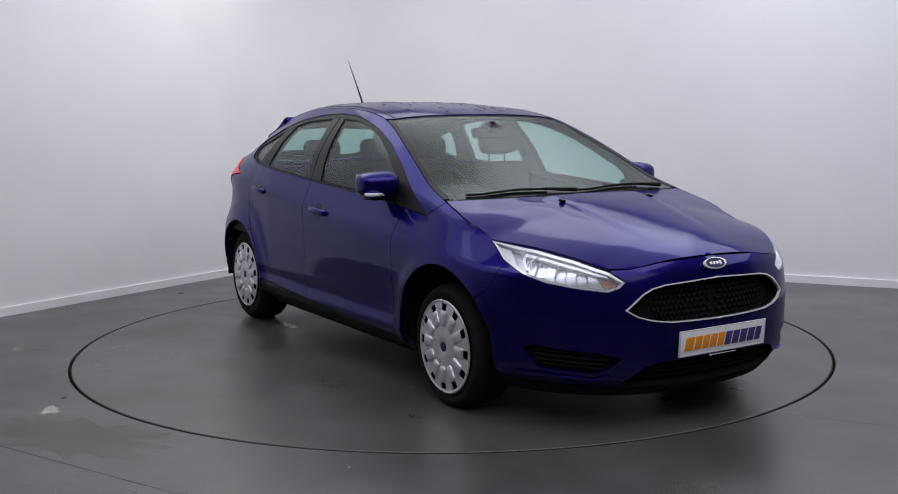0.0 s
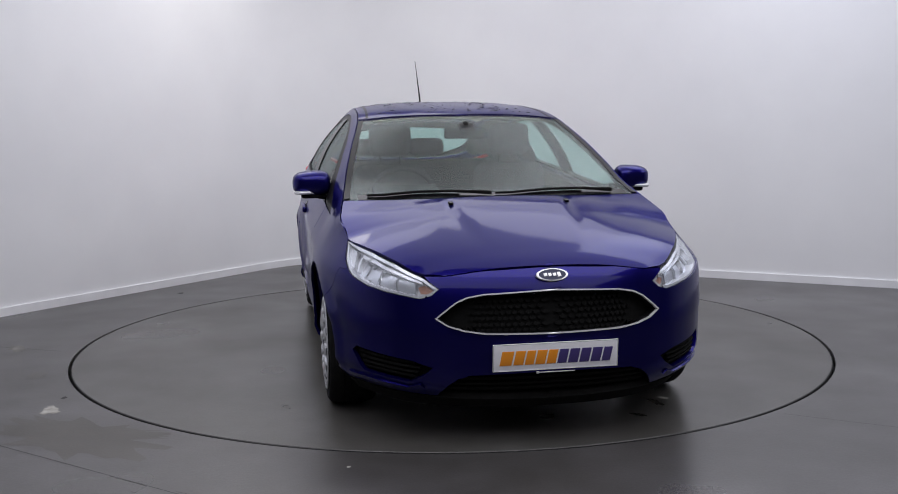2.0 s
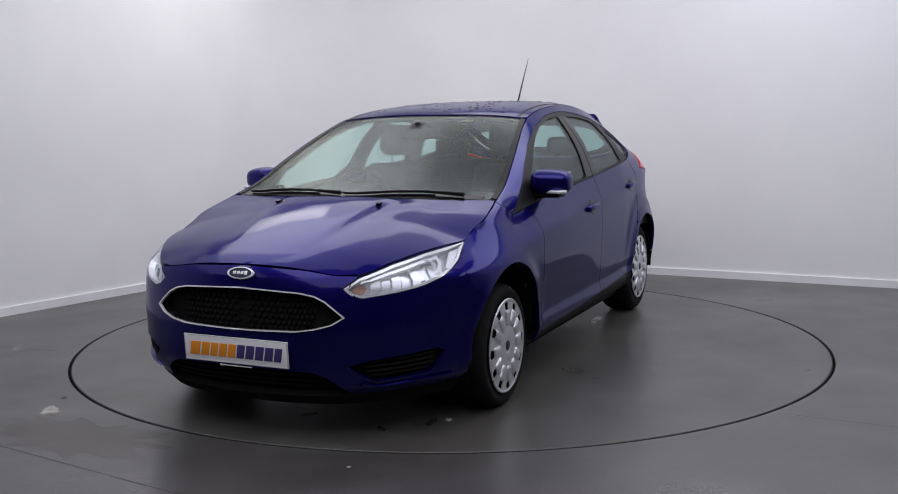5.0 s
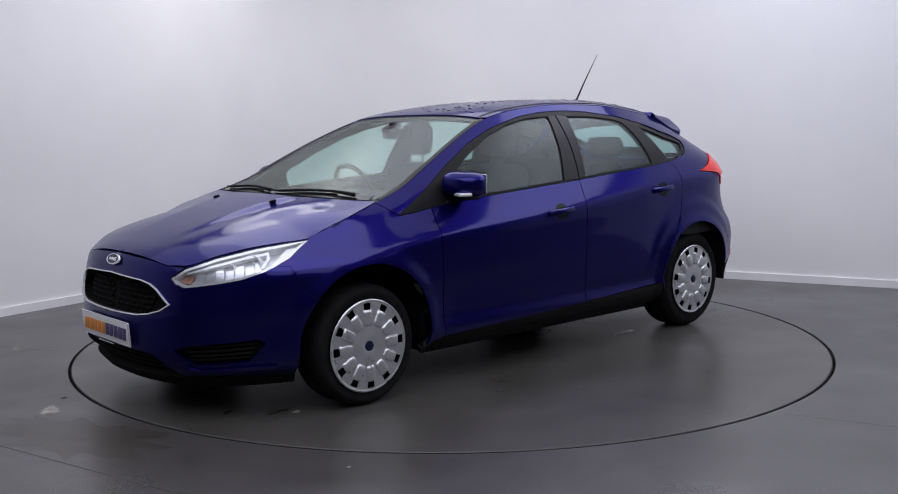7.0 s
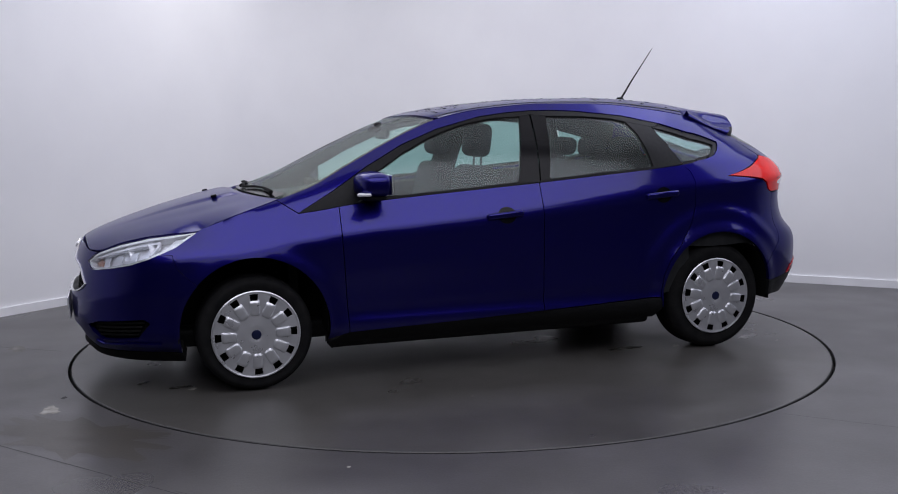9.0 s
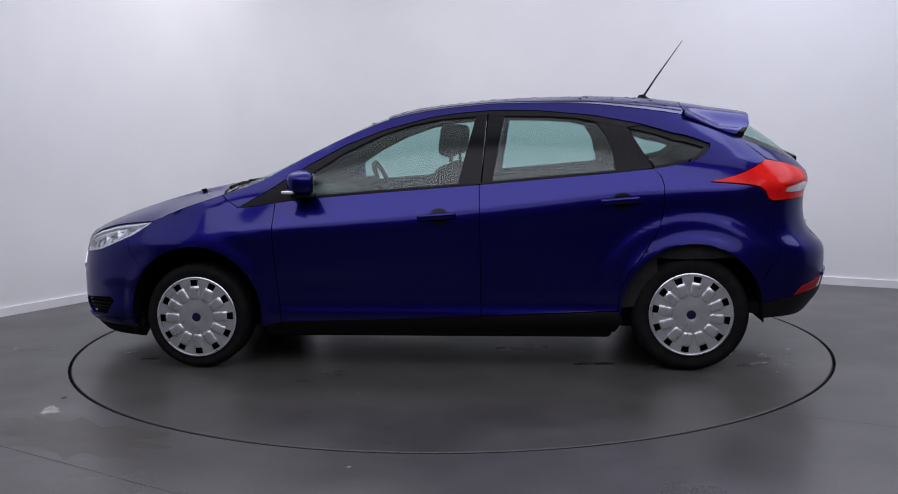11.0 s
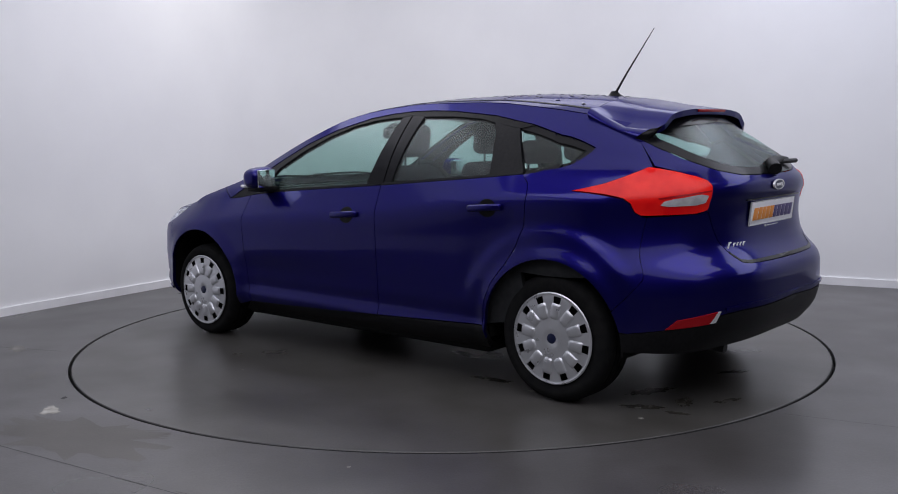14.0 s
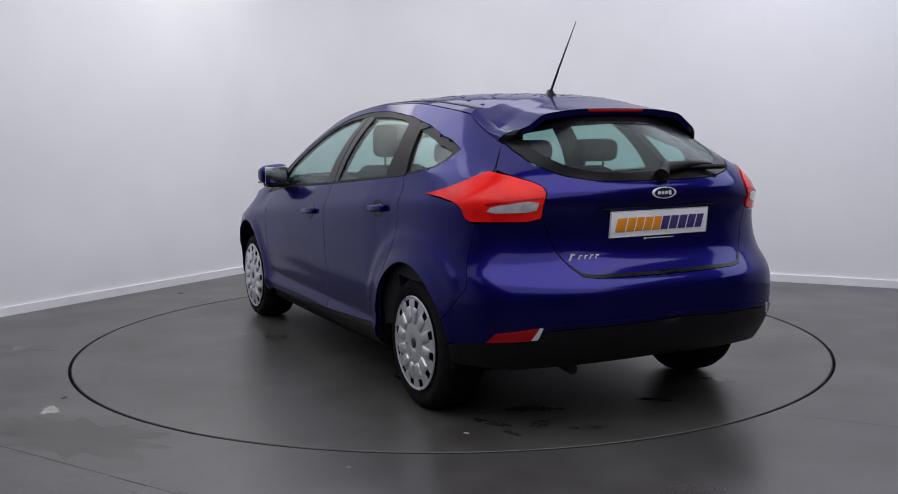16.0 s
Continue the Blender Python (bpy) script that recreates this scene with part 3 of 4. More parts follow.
DLO_TAIL = [(-1.385, 1.194), (-1.37, 1.175), (-1.31, 1.125), (-1.256, 1.098), (-1.19, 1.08), (-1.12, 1.070)]
TAILLIGHT = [(-1.325, 1.000), (-1.455, 1.035), (-1.63, 1.083), (-1.73, 1.107), (-1.90, 1.090), (-2.044, 1.066), (-2.11, 1.048), (-2.145, 1.022), (-2.16, .93), (-2.15, .915), (-2.075, .902), (-1.71, .896), (-1.67, .91), (-1.638, .948), (-1.585, .972), (-1.455, .988)]
GLASS_LOW = [(S_TAIL, 1.060), (-2.43, 1.066), (-2.256, 1.089), (-2.008, 1.140), (-1.80, 1.192), (-1.655, 1.235)]
TAILGATE_LOW = [(-2.165, .905), (-2.24, .776), (-2.30, .715), (-2.345, .678), (-2.40, .670), (S_TAIL, .668)]
F_SEAM = [(s_of(1.615, .56), .56), (1.63, .63), (1.665, .695)]
R_SEAM = [(s_of(-1.66, .48), .48), (-1.66, .62), (-1.72, .80), (-1.745, .89)]

BUMPER_TOP = [(S_NOSE, .727), (2.508, .716), (2.36, .697), (2.256, .695), *HEADLIGHT[:1], HEADLIGHT[13], HEADLIGHT[12], HEADLIGHT[11], HEADLIGHT[10], HEADLIGHT[9], HEADLIGHT[8], F_SEAM[2], F_SEAM[1], *arch(AXLE, 41, 8, n=10),
              FOG[3], FOG[2], FOG[1], FOG[0], INTAKE[2], INTAKE[1], INTAKE[0], *GRILLE[::-1]]
BUMPER_LOW = [*arch(AXLE, 8, -16, n=6), (1.66, .212), (1.98, .208), INTAKE[3], INTAKE[2], FOG[0], FOG[6], FOG[5], FOG[4], FOG[3]]
FENDER = [*rail(1.565, 1.19, 8), DLO_TOP[0], (.98, .888), (.882, .904), (.886, .765), (.870, .5), (.852, .262), *arch(AXLE, 192, 41, n=26), F_SEAM[1], F_SEAM[2], HEADLIGHT[8], HEADLIGHT[7], HEADLIGHT[6]]
FRONT_DOOR = [*belt(.882, -.218), (-.222, .745), (-.226, .302), (.20, .283), (.852, .262), (.870, .5), (.886, .765)]
REAR_DOOR = [*belt(-.218, -1.125), (-1.165, 1.03), (-1.178, .98), (-1.172, .83), (-1.135, .73), (-1.07, .63), (-1.0, .545), (-.955, .45), (-.942, .332), (-.6, .318), (-.226, .302), (-.222, .745)]
QUARTER = [*rail(1.19, -1.325, 40), *rail(-1.36, -1.56, 4), (-1.66, 1.235), (-1.755, 1.109), TAILLIGHT[2], TAILLIGHT[1], TAILLIGHT[0], *TAILLIGHT[:10:-1], *R_SEAM[::-1], *arch(-AXLE, 154, -8, n=28),
           (-.942, .332), (-.955, .45), (-1.0, .545), (-1.07, .63), (-1.135, .73), (-1.172, .83), (-1.178, .98), (-1.165, 1.03), *DLO_TAIL[::-1], *DLO_TOP[-2::-1]]
SILL = [(.975, .215), *arch(AXLE, 193, 200, n=2), (.852, .260), (.20, .281), (-.226, .300), (-.6, .316), (-.95, .330), (-.962, .26), (-.93, .20), (.93, .165)]
LIP = [(S_NOSE, .190), (2.262, .199), (1.98, .205), (1.66, .209), *arch(AXLE, -17, -24, n=3), (1.75, .155), (S_NOSE, .150)]
REAR_BUMPER = [*R_SEAM, (-1.77, .892), TAILLIGHT[10], TAILLIGHT[9], *TAILGATE_LOW[:5], (S_TAIL, .666), (S_TAIL, .484), (-2.52, .476), (-2.30, .474), (-2.156, .464), (-1.95, .430), (-1.80, .400), (-1.60, .378), *arch(-AXLE, 170, 155, n=4)]
VALANCE = [(S_TAIL, .481), (-2.52, .473), (-2.30, .471), (-2.156, .461), (-1.95, .427), (-1.80, .397), (-1.60, .375), *arch(-AXLE, 171, 184, n=4), (-1.66, .29), (-2.0, .285), (-2.25, .30), (S_TAIL, .31)]
TAILGATE = [*GLASS_LOW, (-1.668, 1.215), (-1.765, 1.110), *TAILLIGHT[4:10], *TAILGATE_LOW]
BACKLIGHT = [*GLASS_LOW, (-1.60, 1.275), (-1.72, 1.315), (-2.0, 1.345), (S_TAIL, 1.36)]
REFLECTOR_OUT = [(-1.80, .404), (-1.86, .446), (-2.105, .478), (-2.06, .425)]

CAR = tagged(new("car"), "dark metallic blue five-door hatchback car parked on the turntable", "car")


def flank(name, polys, mat, side, label="", parent=None, **k):
    return part(name, patch(polys, ring, -1, sides=side if isinstance(side, tuple) else (side,), **k), mat, parent or CAR, label)


def body():
    both = (1, -1)
    J = .0022
    flank("front_bumper", [BUMPER_TOP, BUMPER_LOW], PAINT, both, "blue painted front bumper", thick=.02, step=.025)
    flank("front_lip", [LIP], MATT, both, "black plastic lower bumper edge", off=.004, thick=.08)
    flank("rear_bumper", [REAR_BUMPER], PAINT, both, "blue painted rear bumper", thick=.02, step=.02, joint=.001)
    flank("rear_valance", [VALANCE], BLACK, both, "black plastic lower rear bumper", off=.002, thick=.02)
    ledge_line = [(-2.16, .479), (-2.30, .487), (-2.52, .490), (S_TAIL, .497)]
    flank("bumper_ledge", [[p, q, (q[0], q[1] + .014), (p[0], p[1] + .014)] for p, q in zip(ledge_line, ledge_line[1:])], PAINT, both, "blue bumper ledge", off=.009, thick=.02, step=.03)
    tail = flank("tailgate", [TAILGATE], PAINT, both, "blue tailgate", thick=.02, step=.02, joint=.004)
    # black strip laid on the panel for the shade under the tailgate's edge
    low_edge = TAILGATE_LOW[2:]
    flank("tailgate_gap_shade", [[p, q, (q[0], q[1] + .013), (p[0], p[1] + .013)] for p, q in zip(low_edge, low_edge[1:])], GLOSS_BLACK, both, "black strip painted as the shade under the tailgate", tail, off=.002, thick=.01, step=.03)
    pane = flank("rear_window", [BACKLIGHT], GLASS, both, "tinted rear window", tail, off=-.002, thick=.004)
    pane.visible_shadow = False
    edge = [*GLASS_LOW, (-1.60, 1.275), (-1.66, 1.290), (-1.70, 1.255), (-1.84, 1.225), (-2.03, 1.178), (-2.27, 1.125), (-2.44, 1.100), (S_TAIL, 1.092)]
    flank("window_border", [edge], GLOSS_BLACK, both, "black printed window edge", tail, off=.0, thick=.001)
    upper = [(-1.60, 1.275), (-1.72, 1.315), (-2.0, 1.345), (S_TAIL, 1.36), (S_TAIL, 1.305), (-2.1, 1.29), (-1.78, 1.262), (-1.68, 1.255)]
    flank("window_header", [upper], GLOSS_BLACK, both, "black printed window edge", tail, off=.0, thick=.001)
    for side in (1, -1):
        flank("front_wing", [FENDER], PAINT, side, "blue front wing", joint=J, thick=.014, step=.025)
        door = flank("front_door", [FRONT_DOOR], PAINT, side, "blue front door", joint=J, thick=.03, step=.022)
        rear = flank("rear_door", [REAR_DOOR], PAINT, side, "blue rear door", joint=J, thick=.03, step=.022)
        flank("side_frame", [QUARTER], PAINT, side, "blue roof rail and rear quarter panel", joint=J, thick=.02, step=.022)
        flank("sill", [SILL], BLACK, side, "black plastic sill", off=-.008, thick=.03)
        # dark window surrounds
        sail = [(1.088, .878), (.98, .890), (.80, .917), (.752, .945), (.735, 1.0), (.668, 1.078), (.70, 1.10), (.712, 1.1), (.908, .978)]
        flank("mirror_sail", [sail], BLACK, side, "black mirror corner panel", door, off=-.003, thick=.02)
        low = [*belt(.80, -.218), (-.11, float(BELT_Z(-.11)) + .012), *belt(.06, .75, 6, .012)]
        flank("belt_moulding", [low], BLACK, side, "black belt moulding", door, off=.001, thick=.02)
        low = [*belt(-.218, -1.125), (-.94, float(BELT_Z(-.94)) + .012), *belt(-.80, -.23, 6, .012)]
        flank("belt_moulding", [low], BLACK, side, "black belt moulding", rear, off=.001, thick=.02)
        top_f = [*DLO_TOP[2:8], (-.262, 1.366), (-.192, 1.356), *FRONT_GLASS[7:], (.66, 1.078)]
        flank("window_frame", [top_f], BLACK, side, "black window frame", door, off=-.003, thick=.025)
        pillar_f = [(-.192, 1.356), (-.252, 1.366), (-.224, 1.0), (-.104, 1.0)]
        flank("pillar_cover", [pillar_f], GLOSS_BLACK, side, "dark pillar cover", door, off=-.004, thick=.03)
        pillar_r = [(-.262, 1.366), (-.348, 1.357), (-.284, 1.008), (-.232, 1.0)]
        flank("pillar_cover", [pillar_r], GLOSS_BLACK, side, "dark pillar cover", rear, off=-.004, thick=.03)
        top_r = [*DLO_TOP[7:12], (-1.01, 1.290), (-.995, 1.290), *REAR_GLASS[3::-1], (-.262, 1.366)]
        flank("window_frame", [top_r], BLACK, side, "black window frame", rear, off=-.003, thick=.025)
        pillar_c = [(-.84, 1.320), (-1.0, 1.290), (-1.06, 1.19), (-1.12, 1.085), (-1.12, 1.075), (-.932, 1.060), (-.915, 1.16), (-.885, 1.255)]
        flank("rear_pillar_cover", [pillar_c], BLACK, side, "dark rear pillar cover", rear, off=-.004, thick=.03)
        q_out = [(-1.02, 1.314), (-1.076, 1.303), (-1.16, 1.279), (-1.248, 1.252), (-1.385, 1.194), (-1.37, 1.175), (-1.31, 1.125), (-1.256, 1.098), (-1.19, 1.080), (-1.128, 1.072)]
        q_in = [(-1.015, 1.285), (-1.06, 1.277), (-1.13, 1.259), (-1.20, 1.238), (-1.345, 1.182), (-1.325, 1.162), (-1.29, 1.130), (-1.224, 1.100), (-1.17, 1.092), (-1.135, 1.088)]
        flank("quarter_frame", [[q_out[i], q_out[i + 1], q_in[i + 1], q_in[i]] for i in range(9)], BLACK, side, "black quarter window frame", off=-.007, thick=.025, step=.02)
        for nm, poly, par in (("front_window", FRONT_GLASS, door), ("rear_door_window", REAR_GLASS, rear), ("quarter_window", QUARTER_GLASS, CAR)):
            g = flank(nm, [poly], GLASS, side, "tinted side window", par, off=-.010 if par is not CAR else -.014, thick=.004)
            g.visible_shadow = False
        # cabin side of the doors
        inner = [*belt(.88, -1.15, 12, -.004), (-1.15, .35), (.88, .30)]
        flank("door_trim", [inner], TRIM, side, "dark grey door trim", off=-.05, thick=.03, step=.06)
        cut = [(x, float(np.interp(-x, [-p[0] for p in DLO_TOP], [p[1] for p in DLO_TOP])) + .012, float(RAIL_Z(x)) - .004) for x in np.linspace(1.05, -1.38, 40)]
        flank("pillar_trim", [[(p[0], p[1]), (q[0], q[1]), (q[0], q[2]), (p[0], p[2])] for p, q in zip(cut, cut[1:])], TRIM, side, "dark grey pillar trim", off=-.03, thick=.01, step=.05)
        inner = [(-1.12, 1.06), *DLO_TAIL[::-1], (-1.40, 1.22), (-1.6, 1.25), (-1.70, 1.12), (-2.0, 1.06), (-2.16, 1.03), (-2.16, .60), (-1.15, .60)]
        flank("boot_trim", [[p, q, (q[0], .60), (p[0], .60)] for p, q in zip(inner[1:-2], inner[2:-2])], TRIM, side, "dark grey boot trim", off=-.04, thick=.02, step=.06)

    # bonnet
    rear_edge = [(1.315 - .135 * (y / .75) ** 2, y) for y in np.linspace(0, .752, 12)]
    flanks = [(x, float(EDGE_Y(x)) - .004) for x in np.linspace(1.20, 2.085, 26)]
    front = [(2.095, .38), (2.105, .28), (2.113, .15), (2.116, 0)]
    hood = part("bonnet", patch([[*rear_edge, *flanks, *front]], top, 1, sides=both, thick=.014, step=.025), PAINT, CAR, "blue ridged bonnet")
    for side in (1, -1):
        bm = bmesh.new()
        p = top(1.452, .28 * side)
        box(bm, (.030, .022, .013), pose(*p) @ pose(0, 0, .006, 0, 12, 0), .004)
        part("washer_jet", bm, GLOSS_BLACK, hood, "black washer jet")
    # cowl and windscreen
    def base_x(y):
        return 1.285 - .12 * (y / .75) ** 2
    cowl = [*[(1.312 - .135 * (y / .75) ** 2, y) for y in np.linspace(0, .74, 10)], *[(base_x(y) - .05, y) for y in np.linspace(.735, 0, 10)]]
    part("cowl", patch([cowl], top, 1, off=-.016, sides=both, thick=.03, step=.04), BLACK, CAR, "black scuttle panel")
    ys = np.linspace(0, .70, 10)
    screen = [*[(base_x(y), y) for y in ys], *[(x, float(RAIL_Y(x)) - .022) for x in np.linspace(1.14, .32, 16)], *[(.335 - .03 * (y / .56) ** 2, y) for y in np.linspace(.55, 0, 8)]]
    w = part("windscreen", patch([screen], top, 1, off=-.005, sides=both, thick=.005, step=.05), SCREEN, CAR, "clear laminated windscreen")
    w.visible_shadow = False
    low = [*[(base_x(y), y) for y in np.linspace(0, .69, 10)], *[(base_x(y) - .06, y) for y in np.linspace(.68, 0, 10)]]
    part("screen_border", patch([low], top, 1, off=-.003, sides=both, thick=.001, step=.05), GLOSS_BLACK, w, "black printed screen edge")
    for side in (1, -1):
        line = [(x, float(RAIL_Y(x)) - .004) for x in np.linspace(1.15, .30, 18)]
        line += [(x, float(RAIL_Y(x)) - .032) for x in np.linspace(.30, 1.15, 18)]
        part("screen_seal", patch([line], top, 1, off=-.003, sides=(side,), thick=.006, step=.05), BLACK, w, "black screen seal")
    # roof, with its dark joints
    outline = [*[(.325 - .03 * (y / .56) ** 2, y) for y in np.linspace(0, .555, 9)], *[(x, float(RAIL_Y(x)) - .004) for x in np.linspace(.27, -1.318, 26)], (-1.318, .25), (-1.322, 0)]
    part("roof", patch([outline], top, 1, sides=both, thick=.015, step=.035), PAINT_WET, CAR, "blue roof with rain drops")
    for side in (1, -1):
        line = [(x, float(RAIL_Y(x)) - .046) for x in np.linspace(.28, -1.31, 20)] + [(x, float(RAIL_Y(x)) - .060) for x in np.linspace(-1.31, .28, 20)]
        part("roof_ditch", patch([line], top, 1, off=.002, sides=(side,), thick=.004, step=.06), BLACK, CAR, "black roof joint strip")
    lining = [(.25, 0), (.25, .50), *[(x, float(RAIL_Y(x)) - .05) for x in np.linspace(.1, -1.3, 10)], (-1.3, 0)]
    part("roof_lining", patch([lining], top, 1, off=-.035, sides=both, thick=.01, step=.08), LINING, CAR, "light grey roof lining")
    # spoiler
    tip = [(-1.325, 0), (-1.322, .25), (-1.322, float(RAIL_Y(-1.322)) - .003), (-1.44, .500), (-1.56, .503), (-1.63, .498), (-1.662, .484), (-1.682, .445), (-1.697, .30), (-1.703, 0)]

    def wing(x, y):
        flat = 1 - .2 * np.clip((-x - 1.38) / .30, 0, 1)
        p = top(np.minimum(x, -1.0), np.clip(y, -.44, .44) * flat)
        p = p + 0.0
        p[..., 1] = y
        p[..., 2] = p[..., 2] - (.010 + .50 * np.clip(np.abs(y) - .38, 0, 1)) * np.clip((-x - 1.32) / .18, 0, 1)
        return p
    sp = part("spoiler", patch([tip], wing, 1, sides=both, thick=.028, step=.03), PAINT, CAR, "blue roof spoiler")
    bm = bmesh.new()
    box(bm, (.008, .30, .014), pose(-1.704, 0, 1.363, 0, -10, 0), .003)
    part("brake_light", bm, LAMP_DARK_RED, sp, "red high brake light")
    for side in (1, -1):
        upper = [wing(np.array(x), np.array(y)) for x, y in ((-1.322, .512), (-1.41, .503), (-1.51, .502), (-1.59, .502), (-1.635, .496))]
        lower = [ring(q, z) for q, z in ((-1.30, 1.334), (-1.39, 1.302), (-1.49, 1.270), (-1.565, 1.250), (-1.627, 1.233))]
        loft(sp, "spoiler_cheek", PAINT, "blue spoiler cheek", upper, lower, side, (.0, .018, .0))
        upper = [upper[-1], wing(np.array(-1.664), np.array(.481)), wing(np.array(-1.68), np.array(.448))]
        lower = [lower[-1], ring(-1.67, 1.230), ring(-1.72, 1.226)]
        loft(sp, "spoiler_fin", GLOSS_BLACK, "black spoiler side fin", upper, lower, side, (.0, .012, .0))


def loft(parent, name, mat, label, upper, lower, side, bulge, n=6, thick=.02):
    """A skin between two edges, slightly crowned, with thickness inward."""
    bm = bmesh.new()
    rows = []
    for u, l in zip(upper, lower):
        u, l = Vector(u), Vector(l)
        line = [u.lerp(l, k / n) + Vector(bulge) * math.sin(math.pi * k / n) for k in range(n + 1)]
        rows.append([bm.verts.new((p.x, p.y * side, p.z)) for p in line + [q - Vector((0, thick, .004)) for q in line[::-1]]])
    m = len(rows[0])
    for p, q in zip(rows, rows[1:]):
        for k in range(m):
            bm.faces.new((p[k], p[(k + 1) % m], q[(k + 1) % m], q[k]))
    bm.faces.new(rows[0])
    bm.faces.new(rows[-1][::-1])
    bmesh.ops.recalc_face_normals(bm, faces=bm.faces)
    return part(name, bm, mat, parent, label)


def underside():
    bm = bmesh.new()
    box(bm, (3.3, 1.30, .10), pose(.05, 0, .25), .03)
    part("underbody", bm, BLACK, CAR, "dark underbody")
    # wide low box, added to block light from the deck under the car
    bm = bmesh.new()
    box(bm, (1.84, 1.60, .09), pose(.0, 0, .215), .03)
    part("floorpan", bm, MATT, CAR, "dark floor pan")
    bm = bmesh.new()
    box(bm, (.36, 1.0, .05), pose(1.72, 0, .20), .02)
    part("splash_shield", bm, MATT, CAR, "dark splash shield")
    for ax in (AXLE, -AXLE):
        for side in (1, -1):
            bm = bmesh.new()
            n = 24
            rows = []
            for k in range(n + 1):
                a = radians(-8 + 196 * k / n)
                c, s = math.cos(a), math.sin(a)
                rows.append([bm.verts.new((ax + r * c, side * y, .318 + r * s)) for r, y in ((.370, .845), (.376, .84), (.376, .55), (.05, .55))])
            for p, q in zip(rows, rows[1:]):
                for i in range(3):
                    bm.faces.new((p[i], p[i + 1], q[i + 1], q[i]))
            part("wheel_arch_liner", bm, MATT, CAR, "black wheel arch liner")
    bm = bmesh.new()
    tube(bm, [(-1.4, .42, .29), (-1.9, .42, .285), (-1.99, .42, .275)], .024)
    part("exhaust", bm, STEEL, CAR, "dark exhaust tail pipe")
    bm = bmesh.new()
    tube(bm, [(-AXLE, -.70, .27), (-AXLE, .70, .27)], .035)
    part("axle", bm, STEEL, CAR, "dark rear axle beam")


def wheel_parts(radius):
    """One wheel, its outer face towards +y, at the origin; radius of the loaded tyre."""
    w = new("wheel")
    bm = bmesh.new()
    prof = [(.205, -.095), (.225, -.104), (.262, -.110), (.290, -.103), (.306, -.088), (.3135, -.070)]
    for g in (-.045, -.015, .015, .045):
        prof += [(.316, g - .010), (.316, g - .004), (.309, g - .003), (.309, g + .003), (.316, g + .004), (.316, g + .010)]
    prof += [(.3135, .070), (.306, .088), (.290, .103), (.275, .1095), (.262, .110), (.242, .108), (.225, .104), (.214, .100), (.205, .090)]
    prof = [(r if r < .23 else .23 + (r - .23) * (radius - .23) / .086, y) for r, y in prof]
    lathe(bm, prof, 80)
    part("tyre", bm, RUBBER, w, "black rubber tyre")
    bm = bmesh.new()
    lathe(bm, [(.0, .045), (.10, .05), (.19, .035), (.205, .06), (.205, -.09)], 48)
    part("rim", bm, STEEL, w, "dark steel rim")
    # cover: twelve raised petals, each ending in a dark slot near the edge, flat spokes between
    bm = bmesh.new()
    n = 360
    rs = [.012, .026, .03, .05, .070, .082, .088, .092, .096, .101, .108, .118, .130, .142, .150, .156, .160, .166, .174, .182, .190, .194, .197, .200, .204, .208, .211, .2135]
    grid = []

    def height(r, a):
        off = (((a / (2 * math.pi) * 12) % 1) - .5) * 2 * math.pi / 12
        y = .114 + .006 * (1 - (r / .2135) ** 2) + .004 * max(0, 1 - abs(r - .2075) / .006)
        d = abs(off) * r / (.0235 + .03 * max(0, r - .10))
        run = (r - .092) / .020
        end = 1 if run > 1 else math.sqrt(max(0, 1 - (1 - run) ** 2)) if run > 0 else 0
        if r < .168 and d < end:
            y += .010 * (max(0, 1 - (d / max(end, .01)) ** 2) ** .28) * end - .008 * max(0, (r - .150) / .018) ** 2
        return y if r > .027 else y - .002
    for k in range(n):
        a = 2 * math.pi * k / n
        grid.append([bm.verts.new((r * math.cos(a), height(r, a), r * math.sin(a))) for r in rs])
    for k in range(n):
        u = abs((((k + .5) / n * 12) % 1) - .5) * 2
        p, q = grid[k], grid[(k + 1) % n]
        for i in range(len(rs) - 1):
            if .165 < rs[i] < .196 and u < .40:
                continue
            bm.faces.new((p[i], p[i + 1], q[i + 1], q[i]))
    bmesh.ops.delete(bm, geom=[v for v in bm.verts if not v.link_faces], context="VERTS")
    bmesh.ops.recalc_face_normals(bm, faces=bm.faces)
    bmesh.ops.solidify(bm, geom=bm.faces[:], thickness=.003)
    bm.transform(Matrix.Diagonal((1.03, 1, 1.03, 1)))
    bmesh.ops.recalc_face_normals(bm, faces=bm.faces)
    part("wheel_cover", bm, SILVER, w, "silver plastic wheel cover", 28)
    bm = bmesh.new()
    lathe(bm, [(0, .123), (.018, .1225), (.0235, .1205), (.026, .112), (0, .112)], 32)
    part("centre_cap", bm, BADGE, w, "dark blue oval centre cap")
    return w


def wheels():
    for ax, y, radius, turn in ((AXLE, .756, .288, 17), (-AXLE, .734, .308, 6)):
        w = wheel_parts(radius)
        w.matrix_basis, w.parent = pose(ax, y, radius, 0, turn, 0), CAR
        copy_thing(w, pose(ax, -y, radius, 0, -turn, 180))


